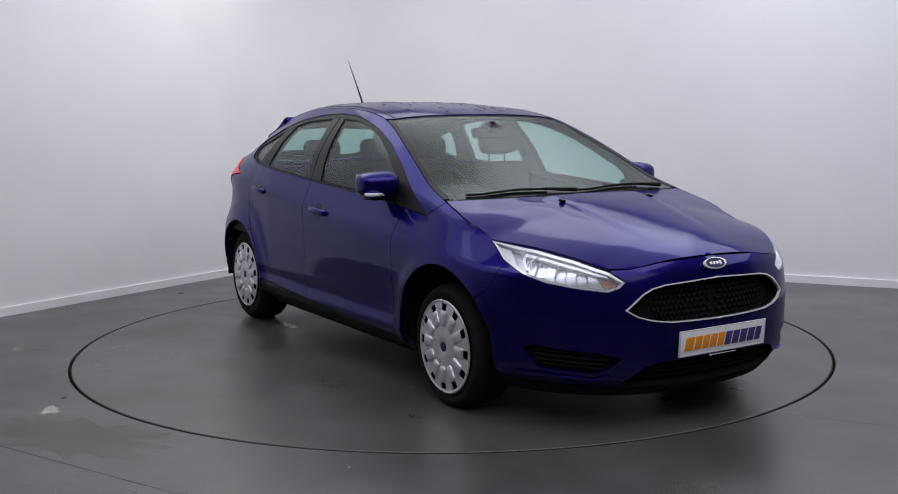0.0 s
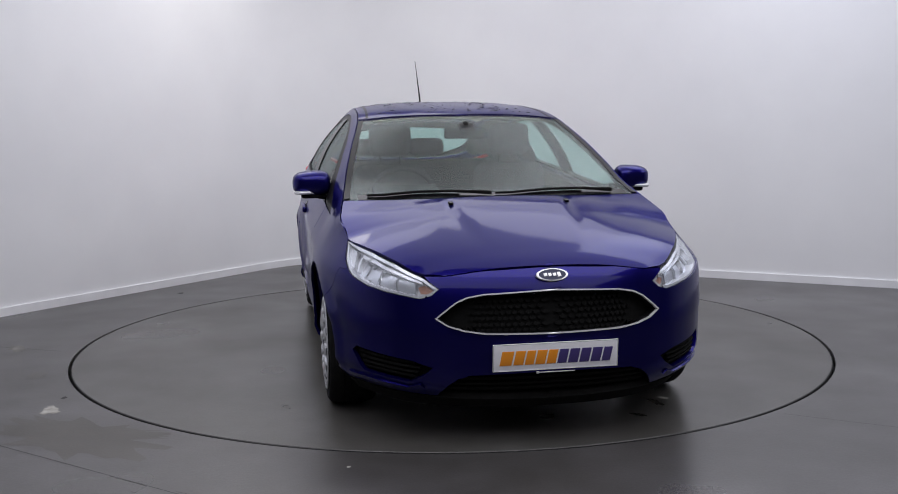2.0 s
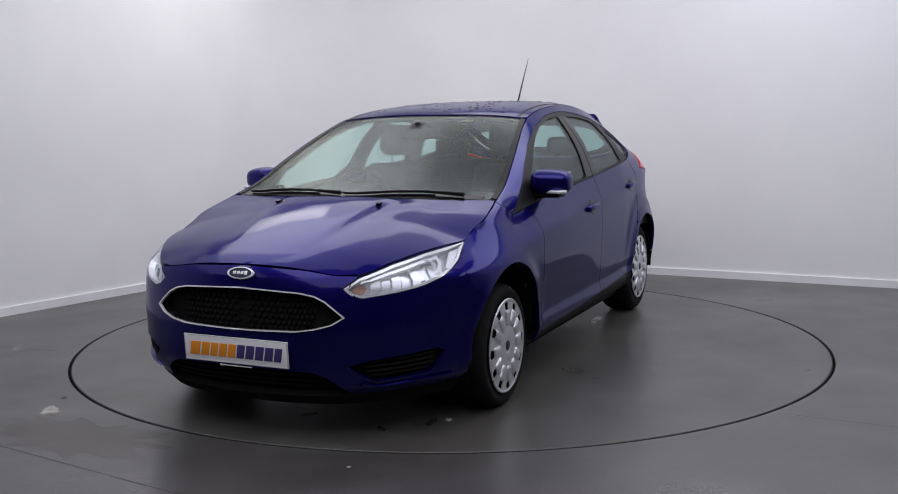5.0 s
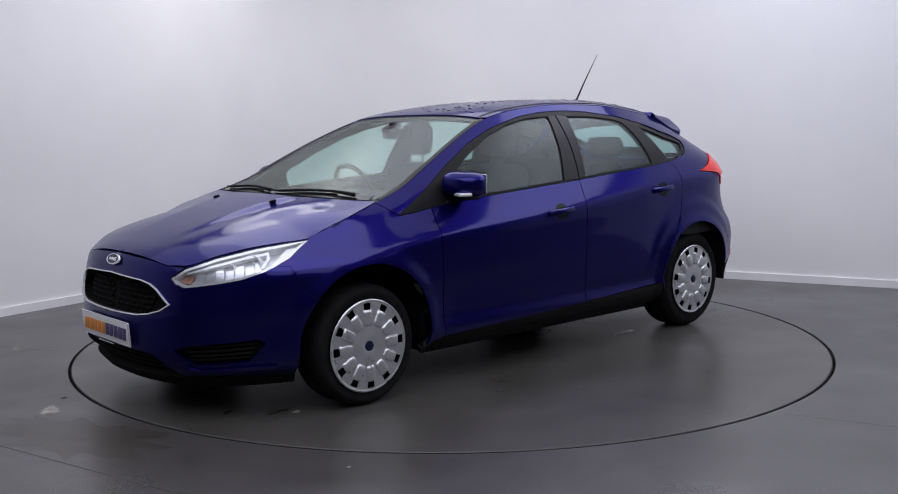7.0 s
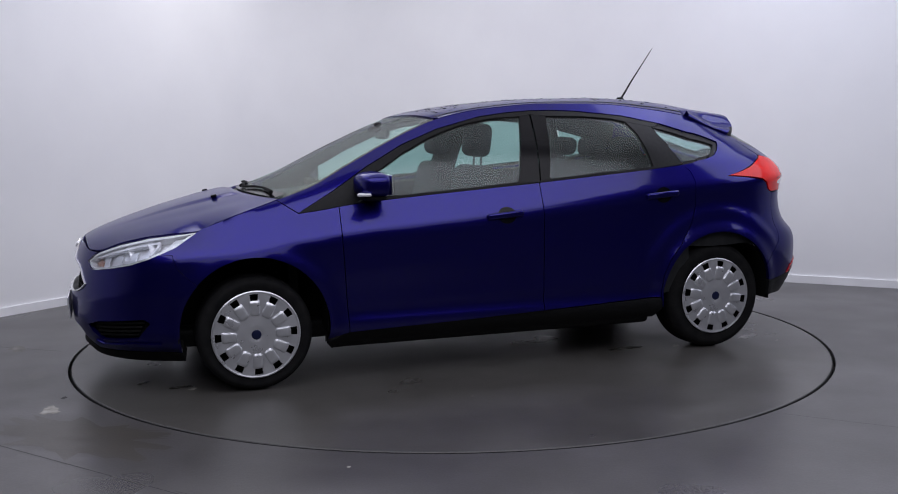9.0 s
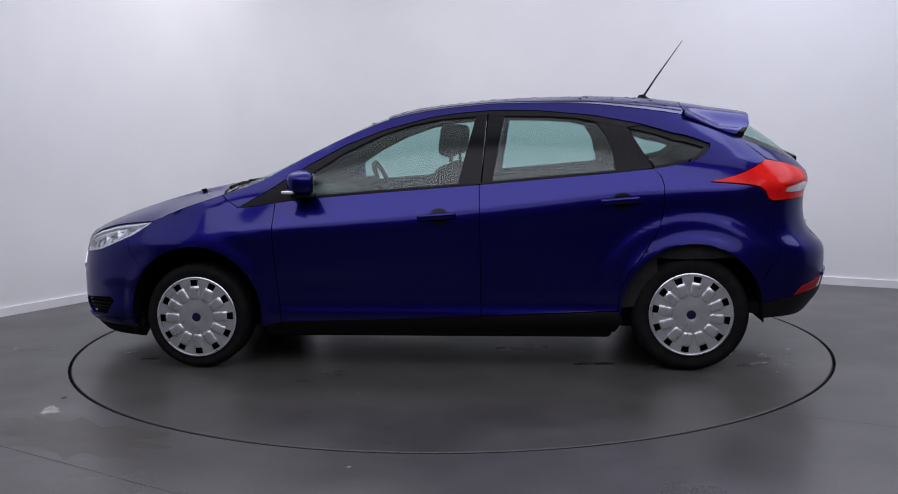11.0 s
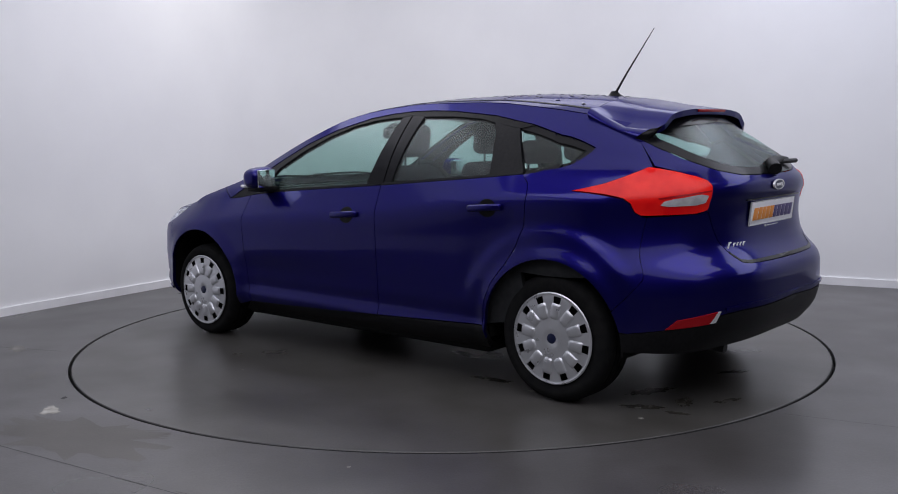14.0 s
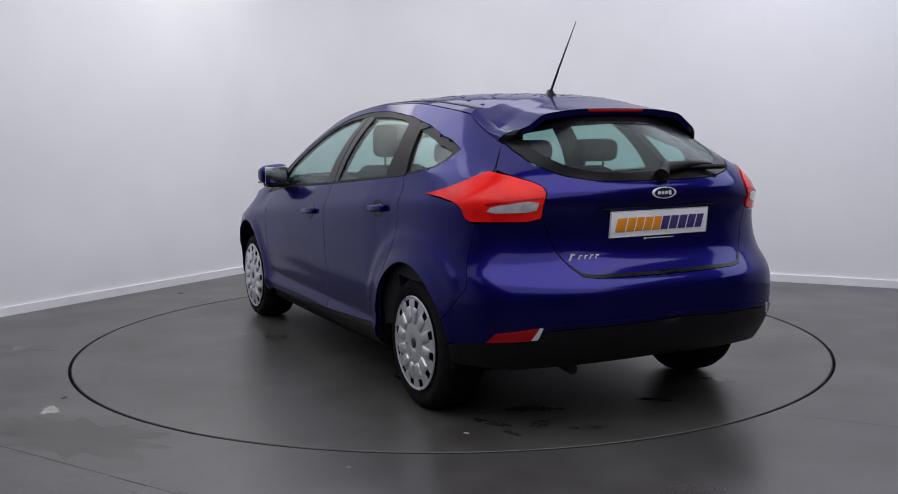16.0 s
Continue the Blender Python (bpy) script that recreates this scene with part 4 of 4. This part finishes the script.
def headlights():
    for side in (1, -1):
        rim = flank("headlight", [HEADLIGHT], REFLECTOR, side, "clear glass headlight with chrome reflectors", off=-.055, thick=.004, step=.03)
        # pale border round the lamp
        pieces = []
        outer = inset_poly(HEADLIGHT, .003)
        innr = inset_poly(HEADLIGHT, .013)
        for i in range(len(outer)):
            j = (i + 1) % len(outer)
            pieces.append([outer[i], outer[j], innr[j], innr[i]])
        flank("lamp_border", pieces, SATIN, side, "pale lamp border", rim, off=-.006, thick=.045, step=.05)
        for s, z, r in ((2.03, .677, .036), (1.875, .702, .038)):
            p = ring(s, z)
            d = (ring(s + .01, z) - ring(s - .01, z))
            nrm = Vector((d[1], -d[0], 0)).normalized() * -1
            nrm = Vector((abs(nrm.x), abs(nrm.y), 0)).normalized()
            face = Vector((.93, .36, 0))
            bm = bmesh.new()
            lathe(bm, [(.006, -.045), (.02, -.042), (.036, -.030), (.046, -.014), (.050, .004), (.054, .004), (.054, -.03)], 28)
            mat = Vector((0, 1, 0)).rotation_difference(face).to_matrix().to_4x4()
            bm.transform(Matrix.Translation(Vector(p) - nrm * .050 - Vector((.012, 0, 0))) @ mat @ Matrix.Scale(r / .050, 4))
            if side < 0:
                bm.transform(Matrix.Diagonal((1, -1, 1, 1)))
                bmesh.ops.reverse_faces(bm, faces=bm.faces)
            part("lamp_bowl", bm, CHROME, rim, "chrome lamp bowl")
            bm = bmesh.new()
            bmesh.ops.create_uvsphere(bm, u_segments=14, v_segments=10, radius=.010)
            bm.transform(Matrix.Translation(Vector(p) - nrm * .062 - Vector((.012, 0, 0))))
            bm.transform(Matrix.Diagonal((1, side, 1, 1)))
            part("bulb", bm, FACET, rim, "chrome bulb shield")
        # white bracket round the main lamps, with upright chrome facets behind
        path = [(2.245, .678), (2.10, .713), (1.90, .750), (1.775, .764), (1.768, .740), (1.80, .700)]
        bracket = [[p, q, (q[0] + .004, q[1] - .011), (p[0] + .004, p[1] - .011)] if k < 3 else [p, q, (q[0] + .016, q[1]), (p[0] + .016, p[1])] for k, (p, q) in enumerate(zip(path, path[1:]))]
        flank("lamp_bracket", bracket, SATIN, side, "white lamp bracket", rim, off=-.016, thick=.02, step=.03)
        for k in range(7):
            a = 1.80 + .058 * k
            up, low = float(np.interp(a, [1.80, 2.25], [.742, .675])), float(np.interp(a, [1.80, 1.92, 2.236], [.695, .655, .622]))
            flank("reflector_facet", [[(a, low), (a + .05, low - .008), (a + .05, up - .008), (a, up)]], FACET, side, "chrome reflector facet", rim, off=-.036 - .012 * (k % 2), thick=.006, step=.04)
        amber = [(2.30, .646), (2.25, .668), (2.215, .655), (2.23, .628), (2.275, .628)]
        flank("turn_bulb", [amber], AMBER, side, "amber turn lamp", rim, off=-.040, thick=.008, step=.02)
        ribs = [(1.60, .785), (1.68, .775), (1.745, .715), (1.70, .722)]
        flank("lamp_ribs", [ribs], SATIN, side, "ribbed side reflector", rim, off=-.022, thick=.02, step=.02)
        lens = flank("lens", [HEADLIGHT], LENS, side, "clear lamp lens", rim, off=.001, thick=.003, step=.025, joint=.002)
        lens.visible_shadow = False


def front_details():
    both = (1, -1)
    grille = flank("grille", [GRILLE], MATT, both, "black mesh grille", off=-.045, thick=.01, step=.04)
    # bars of the mesh
    for row in range(7):
        z = .484 + .024 * row
        n = 15
        for k in range(n):
            s = 2.40 + (S_NOSE - 2.40) * (k + (row % 2) * .5) / n
            if s > S_NOSE - .002 or s < 2.44 + abs(z - .54) * .9:
                continue
            cell = soft([(s, z - .010), (s + .011, z), (s, z + .010), (s - .011, z)], 1)
            GRILLE_CELLS.append(cell)
    flank("grille_mesh", GRILLE_CELLS, MATT, both, "black mesh nubs", grille, off=-.032, thick=.016, step=.03)
    outer, inner = inset_poly(GRILLE, -.001), inset_poly(GRILLE, .0045)
    outer[0], outer[-1], inner[0], inner[-1] = (S_NOSE, .641), (S_NOSE, .466), (S_NOSE, .6355), (S_NOSE, .4715)
    pieces = [[outer[i], outer[i + 1], inner[i + 1], inner[i]] for i in range(len(outer) - 1)]
    flank("grille_surround", pieces, CHROME, both, "chrome grille surround", grille, off=.008, thick=.012, step=.025)
    flank("grille_lining", pieces, BLACK, both, "black grille lining", grille, off=-.003, thick=.05, step=.025)
    lower = flank("lower_intake", [[(S_NOSE, .335), (2.44, .325), (2.37, .30), (2.23, .205), (2.20, .165), (S_NOSE, .155)]], MATT, both, "black lower intake", off=-.06, thick=.01, step=.05)
    for z in (.222, .250, .278):
        s0 = 2.30 + (z - .20) * 1.35
        flank("intake_bar", [[(s0, z - .006), (S_NOSE, z - .006), (S_NOSE, z + .006), (s0, z + .006)]], MATT, both, "black intake bar", lower, off=-.022, thick=.03, step=.05)
    for side in (1, -1):
        pocket = flank("fog_pocket", [inset_poly(FOG, -.022)], MATT, side, "black fog lamp blank", off=-.032, thick=.01, step=.04)
        for k in range(4):
            z0 = .285 + .021 * k
            a, b = 1.86 - (z0 - .285) * .7, 2.19 + (z0 - .285) * .6 - max(0, z0 - .335) * 3
            flank("fog_slat", [[(a, z0 + .012), (b, z0 - .008), (b, z0 + .001), (a, z0 + .021)]], MATT, side, "black slat", pocket, off=-.012, thick=.022, step=.05)
        # painted blade under and beside the pocket
        line = [(1.72, .262), (1.87, .262), (2.14, .244), (2.215, .260)]
        blade = [[p, q, (q[0] + .012, q[1] - .016), (p[0] + .012, p[1] - .016)] for p, q in zip(line, line[1:])]
        flank("bumper_blade", blade, PAINT, side, "blue bumper blade edge", off=.009, thick=.02, step=.02)
    # badge
    for name, sx, sz, x, z, tilt, flip in (("front_badge", .066, .0265, 2.152, .696, -28, 1), ("rear_badge", .062, .025, -2.048, 1.008, 0, -1)):
        bm = bmesh.new()
        lathe(bm, [(0, .004), (.86, .004), (.88, 0), (0, 0)], 40)
        bm.transform(pose(x, 0, z, 0, tilt * flip, 0) @ pose(0, 0, 0, 0, 0, -90 * flip) @ Matrix.Diagonal((sx, 1, sz, 1)) @ pose(0, .004, 0))
        ob = part(name, bm, BADGE, CAR, "dark blue oval badge in a chrome rim")
        bm = bmesh.new()
        lathe(bm, [(.86, .008), (1, .007), (1.02, 0), (.86, 0), (.86, .008)], 48)
        bm.transform(pose(x, 0, z, 0, tilt * flip, 0) @ pose(0, 0, 0, 0, 0, -90 * flip) @ Matrix.Diagonal((sx, 1, sz, 1)) @ pose(0, .002, 0))
        part("badge_rim", bm, CHROME, ob, "chrome badge rim")
        bm = bmesh.new()
        for k in range(4):
            box(bm, (.014, .002, .013 if k else .019), Matrix.Translation((-.028 + .019 * k, 0, 0)) @ pose(0, 0, 0, 0, 14, 0), .0008)
        bm.transform(pose(x, 0, z, 0, tilt * flip, 0) @ pose(0, 0, 0, 0, 0, -90 * flip) @ pose(0, .0095, 0))
        part("badge_mark", bm, CHROME, ob, "chrome badge mark")


GRILLE_CELLS = []


def plate(m, label):
    """A white dealer plate, 520 by 111 mm, facing +y of m, its lettering as plain bars."""
    ob = mesh_object("number_plate", box(bmesh.new(), (.52, .007, .111), Matrix(), .003), PLATE)
    ob.parent, ob.matrix_basis = CAR, m
    tagged(ob, label)
    bm = bmesh.new()
    for dx in (-.2585, .2585):
        box(bm, (.005, .009, .113), pose(dx, 0, 0), .002)
    for dz in (-.0545, .0545):
        box(bm, (.52, .009, .003), pose(0, 0, dz), .001)
    part("plate_frame", bm, SATIN, ob, "grey plate frame")
    x = -.232
    for k, wd in enumerate((.056, .046, .041, .046, .043, .043, .046, .046, .046, .040)):
        bm = bmesh.new()
        hgt = .058
        box(bm, (wd * .88, .002, hgt), Matrix.Translation((-(x + wd / 2), .0045, -.002)) @ Matrix(((1, 0, -.20, 0), (0, 1, 0, 0), (0, 0, 1, 0), (0, 0, 0, 1))), .0006)
        part("print_bar", bm, ORANGE if k < 5 else PURPLE, ob, "orange printed bar" if k < 5 else "purple printed bar")
        x += wd + .0015
    bm = bmesh.new()
    box(bm, (.16, .003, .004), pose(0, .004, -.066), .001)
    box(bm, (.012, .003, .009), pose(.075, .004, -.066), .001)
    part("caption_bar", bm, SATIN, ob, "thin pale caption bar")


def rear_details():
    for side in (1, -1):
        lamp = flank("tail_light", [TAILLIGHT], LAMP_RED, side, "red wraparound tail light", off=.006, thick=.03, step=.025, joint=.003)
        clear = soft([(-1.815, .938), (-1.84, .968), (-2.125, .992), (-2.118, .944)], 1)
        flank("reverse_lens", [clear], CLEAR_LENS, side, "clear reversing lens", lamp, off=.0085, thick=.004, step=.025)
        # the crease's shading, put on as a darker red strip
        flank("lamp_crease_shade", [[(-1.79, .976), (-1.80, .970), (-2.14, .998), (-2.14, 1.004)]], LAMP_DARK_RED, side, "darker red strip for the shade along the lamp crease", lamp, off=.0075, thick=.004)
        flank("rear_reflector", [REFLECTOR_OUT], LAMP_DARK_RED, side, "red rear reflector", off=.007, thick=.01, step=.03)
        flank("fog_lens", [[(-2.085, .452), (-2.105, .478), (-2.125, .478), (-2.10, .430), (-2.065, .427)]], SATIN, side, "pale fog lamp edge", off=.0075, thick=.01)
    # black bar standing for the shade of the plate pocket's ledge, and model script
    bm = bmesh.new()
    box(bm, (.012, .62, .006), pose(-2.030, 0, .948, 0, 0, 0), .002)
    part("plate_ledge_shade", bm, GLOSS_BLACK, CAR, "black strip for the ledge's shade over the plate")
    bm = bmesh.new()
    for k, (dy, w, h) in enumerate(((0, .030, .034), (.034, .022, .020), (.058, .020, .020), (.081, .021, .020), (.104, .022, .020))):
        box(bm, (.004, w * .30, h * .9), pose(0, -dy + w * .22, 0, 22, 0, 0), .001)
        box(bm, (.004, w * .62, h * .22), pose(0, -dy - w * .05, h * .36), .001)
    run = [ring(q, .752) for q in np.linspace(-2.1, S_TAIL, 240)]
    n = min(range(1, 239), key=lambda k: abs(run[k][1] - .385))
    step = run[n - 1] - run[n + 1]
    turn = math.degrees(math.atan2(-step[0], step[1]))
    bm.transform(pose(run[n][0] - .002, run[n][1], .752, 0, 0, turn) @ pose(0, .052, 0) @ Matrix.Diagonal((1, 1.08, 1.0, 1)))
    bmesh.ops.recalc_face_normals(bm, faces=bm.faces)
    part("model_script", bm, CHROME, CAR, "chrome slanted model script as plain strokes")
    # rear wiper
    bm = bmesh.new()
    tube(bm, [(-2.035, .0, 1.080), (-1.995, -.05, 1.112), (-1.972, -.20, 1.122), (-1.962, -.33, 1.120)], [.032, .026, .018, .008])
    w = part("rear_wiper", bm, BLACK, CAR, "black rear wiper")
    bm = bmesh.new()
    box(bm, (.020, .34, .018), pose(-1.975, -.22, 1.108, 0, 40, -4), .004)
    part("wiper_blade", bm, BLACK, w, "black wiper blade")
    # aerial
    bm = bmesh.new()
    lathe(bm, [(0, .030), (.012, .028), (.022, .010), (.034, 0), (0, 0)], 20, "Z")
    bm.transform(pose(-1.150, 0, 1.449, 0, 3, 0) @ Matrix.Diagonal((1.5, .8, 1, 1)))
    a = part("aerial_base", bm, GLOSS_BLACK, CAR, "black aerial base")
    bm = bmesh.new()
    tube(bm, [(-1.156, 0, 1.465), (-1.229, 0, 1.576), (-1.380, 0, 1.790)], [.007, .005, .0018], 8)
    part("aerial_mast", bm, BLACK, a, "thin black aerial mast")


def door_details():
    for side in (1, -1):
        for x, z, name in ((.005, .832, "front_handle"), (-.950, .908, "rear_handle")):
            lean = .075
            n = 20
            # flat black disc on the door, painting the shade inside the handle cup
            cup = [(x - .012 + .052 * math.cos(2 * math.pi * k / n), z - .002 + .044 * math.sin(2 * math.pi * k / n)) for k in range(n)]
            flank(name + "_recess_shade", [cup], GLOSS_BLACK, side, "black disc painted as the shaded handle recess", off=.0015, thick=.004, step=.02)
            bm = bmesh.new()
            y = float(side_y(x, z))
            box(bm, (.205, .024, .034), pose(x, 0, z, 0, math.degrees(lean), 0), .011)
            for v in bm.verts:
                u = (v.co.x - x) / .10
                v.co.y = (v.co.y + y + .026 - .018 * u * u) * side
            if side < 0:
                bmesh.ops.reverse_faces(bm, faces=bm.faces)
            part(name, bm, PAINT, CAR, "blue pull handle")
        # mirror
        bm = bmesh.new()
        bmesh.ops.create_uvsphere(bm, u_segments=36, v_segments=24, radius=1)
        for v in bm.verts:
            p = v.co
            e = [math.copysign(abs(c) ** .62, c) for c in p]
            taper = 1 - .10 * e[1] - .10 * max(0, e[0])
            v.co = Vector((.715 + .085 * e[0] - .02 * e[1], .885 + .098 * e[1], 1.012 + .066 * e[2] * taper))
            if e[0] < 0:
                v.co.x = .715 + .062 * e[0] - .02 * e[1]
        bm.transform(Matrix.Diagonal((1, side, 1, 1)))
        bmesh.ops.recalc_face_normals(bm, faces=bm.faces)
        mir = part("door_mirror", bm, PAINT, CAR, "blue door mirror")
        bm = bmesh.new()
        box(bm, (.115, .15, .030), pose(.715, .865, .950), .012)
        box(bm, (.07, .12, .05), pose(.735, .80, .955), .015)
        bm.transform(Matrix.Diagonal((1, side, 1, 1)))
        bmesh.ops.recalc_face_normals(bm, faces=bm.faces)
        part("mirror_foot", bm, BLACK, mir, "black mirror foot")
        bm = bmesh.new()
        box(bm, (.07, .115, .017), pose(.762, .912, .966, 0, 0, -24), .006)
        bm.transform(Matrix.Diagonal((1, side, 1, 1)))
        bmesh.ops.recalc_face_normals(bm, faces=bm.faces)
        part("mirror_indicator", bm, SATIN, mir, "clear mirror indicator")
        bm = bmesh.new()
        box(bm, (.006, .148, .100), pose(.653, .888, 1.012, 0, 0, 10), .002)
        bm.transform(Matrix.Diagonal((1, side, 1, 1)))
        bmesh.ops.recalc_face_normals(bm, faces=bm.faces)
        part("mirror_glass", bm, MIRROR, mir, "silvered mirror glass")
    # front wipers, lying at the foot of the windscreen
    for y0, y1 in ((.60, -.02), (-.04, -.64)):
        pts = []
        for k in range(9):
            y = y0 + (y1 - y0) * k / 8
            x = 1.262 - .12 * (y / .75) ** 2 - .035 * math.sin(math.pi * min(1, k / 7))
            pts.append(Vector(top(x, y)) + Vector((.004, 0, .010)))
        bm = bmesh.new()
        tube(bm, pts, [.011, .009, .007, .006, .006, .006, .006, .005, .004], 8)
        wiper = part("wiper", bm, MATT, CAR, "black windscreen wiper")
        bm = bmesh.new()
        tube(bm, [p + Vector((-.012, 0, -.003)) for p in pts[2:]], .005, 6)
        part("wiper_blade", bm, MATT, wiper, "black rubber wiper blade")
    # rain drops standing on the roof and the rear of the bonnet
    rnd = random.Random(8)
    bm = bmesh.new()
    for k in range(330):
        x = rnd.uniform(-1.28, .26)
        y = rnd.uniform(-.46, .46)
        r = rnd.choice((.003, .004, .005, .007, .010))
        p = top(x, y)
        m = Matrix.Translation(Vector(p)) @ pose(0, 0, 0, 0, 0, rnd.uniform(0, 180)) @ Matrix.Diagonal((r * rnd.uniform(1, 1.8), r, r * .42, 1))
        bmesh.ops.create_icosphere(bm, subdivisions=1, radius=1, matrix=m)
    drops = part("rain_drops", bm, DROP, CAR, "clear rain drops on the roof")
    drops["kind"] = "stuff"


def cabin():
    bm = bmesh.new()
    box(bm, (.52, 1.40, .26), pose(.83, 0, .80, 0, 6, 0), .06)
    dash = part("dashboard", bm, TRIM, CAR, "dark grey dashboard")
    bm = bmesh.new()
    box(bm, (.22, .36, .05), pose(.66, -.37, .945, 0, 10, 0), .02)
    part("instrument_hood", bm, TRIM, dash)
    bm = bmesh.new()
    box(bm, (2.7, 1.42, .06), pose(-.5, 0, .32), .01)
    part("cabin_floor", bm, TRIM, CAR, "dark cabin floor")
    bm = bmesh.new()
    box(bm, (.06, 1.36, .62), pose(1.10, 0, .62), .01)
    part("bulkhead", bm, BLACK, CAR, "dark bulkhead")
    # steering wheel, on the right-hand side
    bm = bmesh.new()
    pts = [(0, .185 * math.cos(2 * math.pi * k / 32), .185 * math.sin(2 * math.pi * k / 32)) for k in range(33)]
    tube(bm, pts, .015, 10)
    box(bm, (.03, .34, .035), Matrix(), .01)
    box(bm, (.04, .13, .12), pose(.01, 0, -.02), .02)
    box(bm, (.03, .03, .17), pose(0, 0, -.09), .01)
    bm.transform(pose(.45, -.37, .905, 0, 24, 0))
    part("steering_wheel", bm, TRIM, CAR, "black steering wheel")

    def seat(x, y, w, rear=False):
        s = new("rear_seat" if rear else "front_seat")
        s.parent = CAR
        tagged(s, "dark cloth seat")
        bm = bmesh.new()
        box(bm, (.50, w, .18), pose(x + .24, y, .50, 0, -5, 0), .06)
        part("cushion", bm, CLOTH, s)
        bm = bmesh.new()
        box(bm, (.15, w, .62), pose(x - .06, y, .775, 0, -14, 0), .055)
        for v in bm.verts:
            v.co.y = y + (v.co.y - y) * (1 - .22 * max(0, (v.co.z - .85) / .3))
        part("backrest", bm, CLOTH, s)
        for dy in ((0,) if not rear else (-.42, 0, .42)):
            bm = bmesh.new()
            box(bm, (.11, .255, .19 if not rear else .12), pose(x - .13 - (.0 if not rear else .02), y + dy, 1.222 if not rear else 1.165, 0, -8, 0), .045)
            part("headrest", bm, CLOTH, s)
            bm = bmesh.new()
            for d in (-.06, .06):
                tube(bm, [(x - .13, y + d + dy, 1.06), (x - .135, y + d + dy, 1.16)], .006, 8)
            part("headrest_posts", bm, STEEL, s)
    seat(.10, .37, .50)
    seat(.10, -.37, .50)
    seat(-.80, 0, 1.26, True)
    bm = bmesh.new()
    box(bm, (.70, 1.2, .02), pose(-1.50, 0, .965), .006)
    part("parcel_shelf", bm, TRIM, CAR, "dark parcel shelf")
    # inner mirror and sensor pod
    bm = bmesh.new()
    box(bm, (.03, .24, .062), pose(.43, .0, 1.262, 0, -14, 0), .014)
    box(bm, (.05, .03, .06), pose(.455, 0, 1.30), .012)
    part("inner_mirror", bm, BLACK, CAR, "black interior mirror")
    bm = bmesh.new()
    box(bm, (.09, .09, .025), pose(.47, 0, 1.298, 0, 24, 0), .01)
    part("sensor_pod", bm, BLACK, CAR, "black sensor pod behind the windscreen")


PAINT_WET = blue_paint("blue_paint_wet", bump=.5, bump_scale=55)

body()
underside()
wheels()
headlights()
front_details()
plate(pose(2.212, 0, .379, -4, 0, -90), "white dealer plate with orange and purple print")
rear_details()
plate(pose(-2.024, 0, .880, -6, 0, 90), "white dealer plate with orange and purple print")
door_details()
cabin()


def motions():
    # the deck and the car on it turn together, about 11.7 degrees a second, after a soft start
    rows = [(0, -58.09), (.25, -59.79), (.5, -61.86), (1, -67.58)]
    rows += [(t, -55.87 - 11.718 * t) for t in (2, 3, 4, 5, 6, 7, 8, 9, 10, 11, 12, 13, 14, 15, 16)]
    walk(TABLE, [(t, pose(0, 0, 0, 0, 0, a)) for t, a in rows])
    # the car stands a little off the middle of the deck
    walk(CAR, [(t, pose(0, 0, 0, 0, 0, a) @ pose(-.009, .0115, 0)) for t, a in rows])


motions()
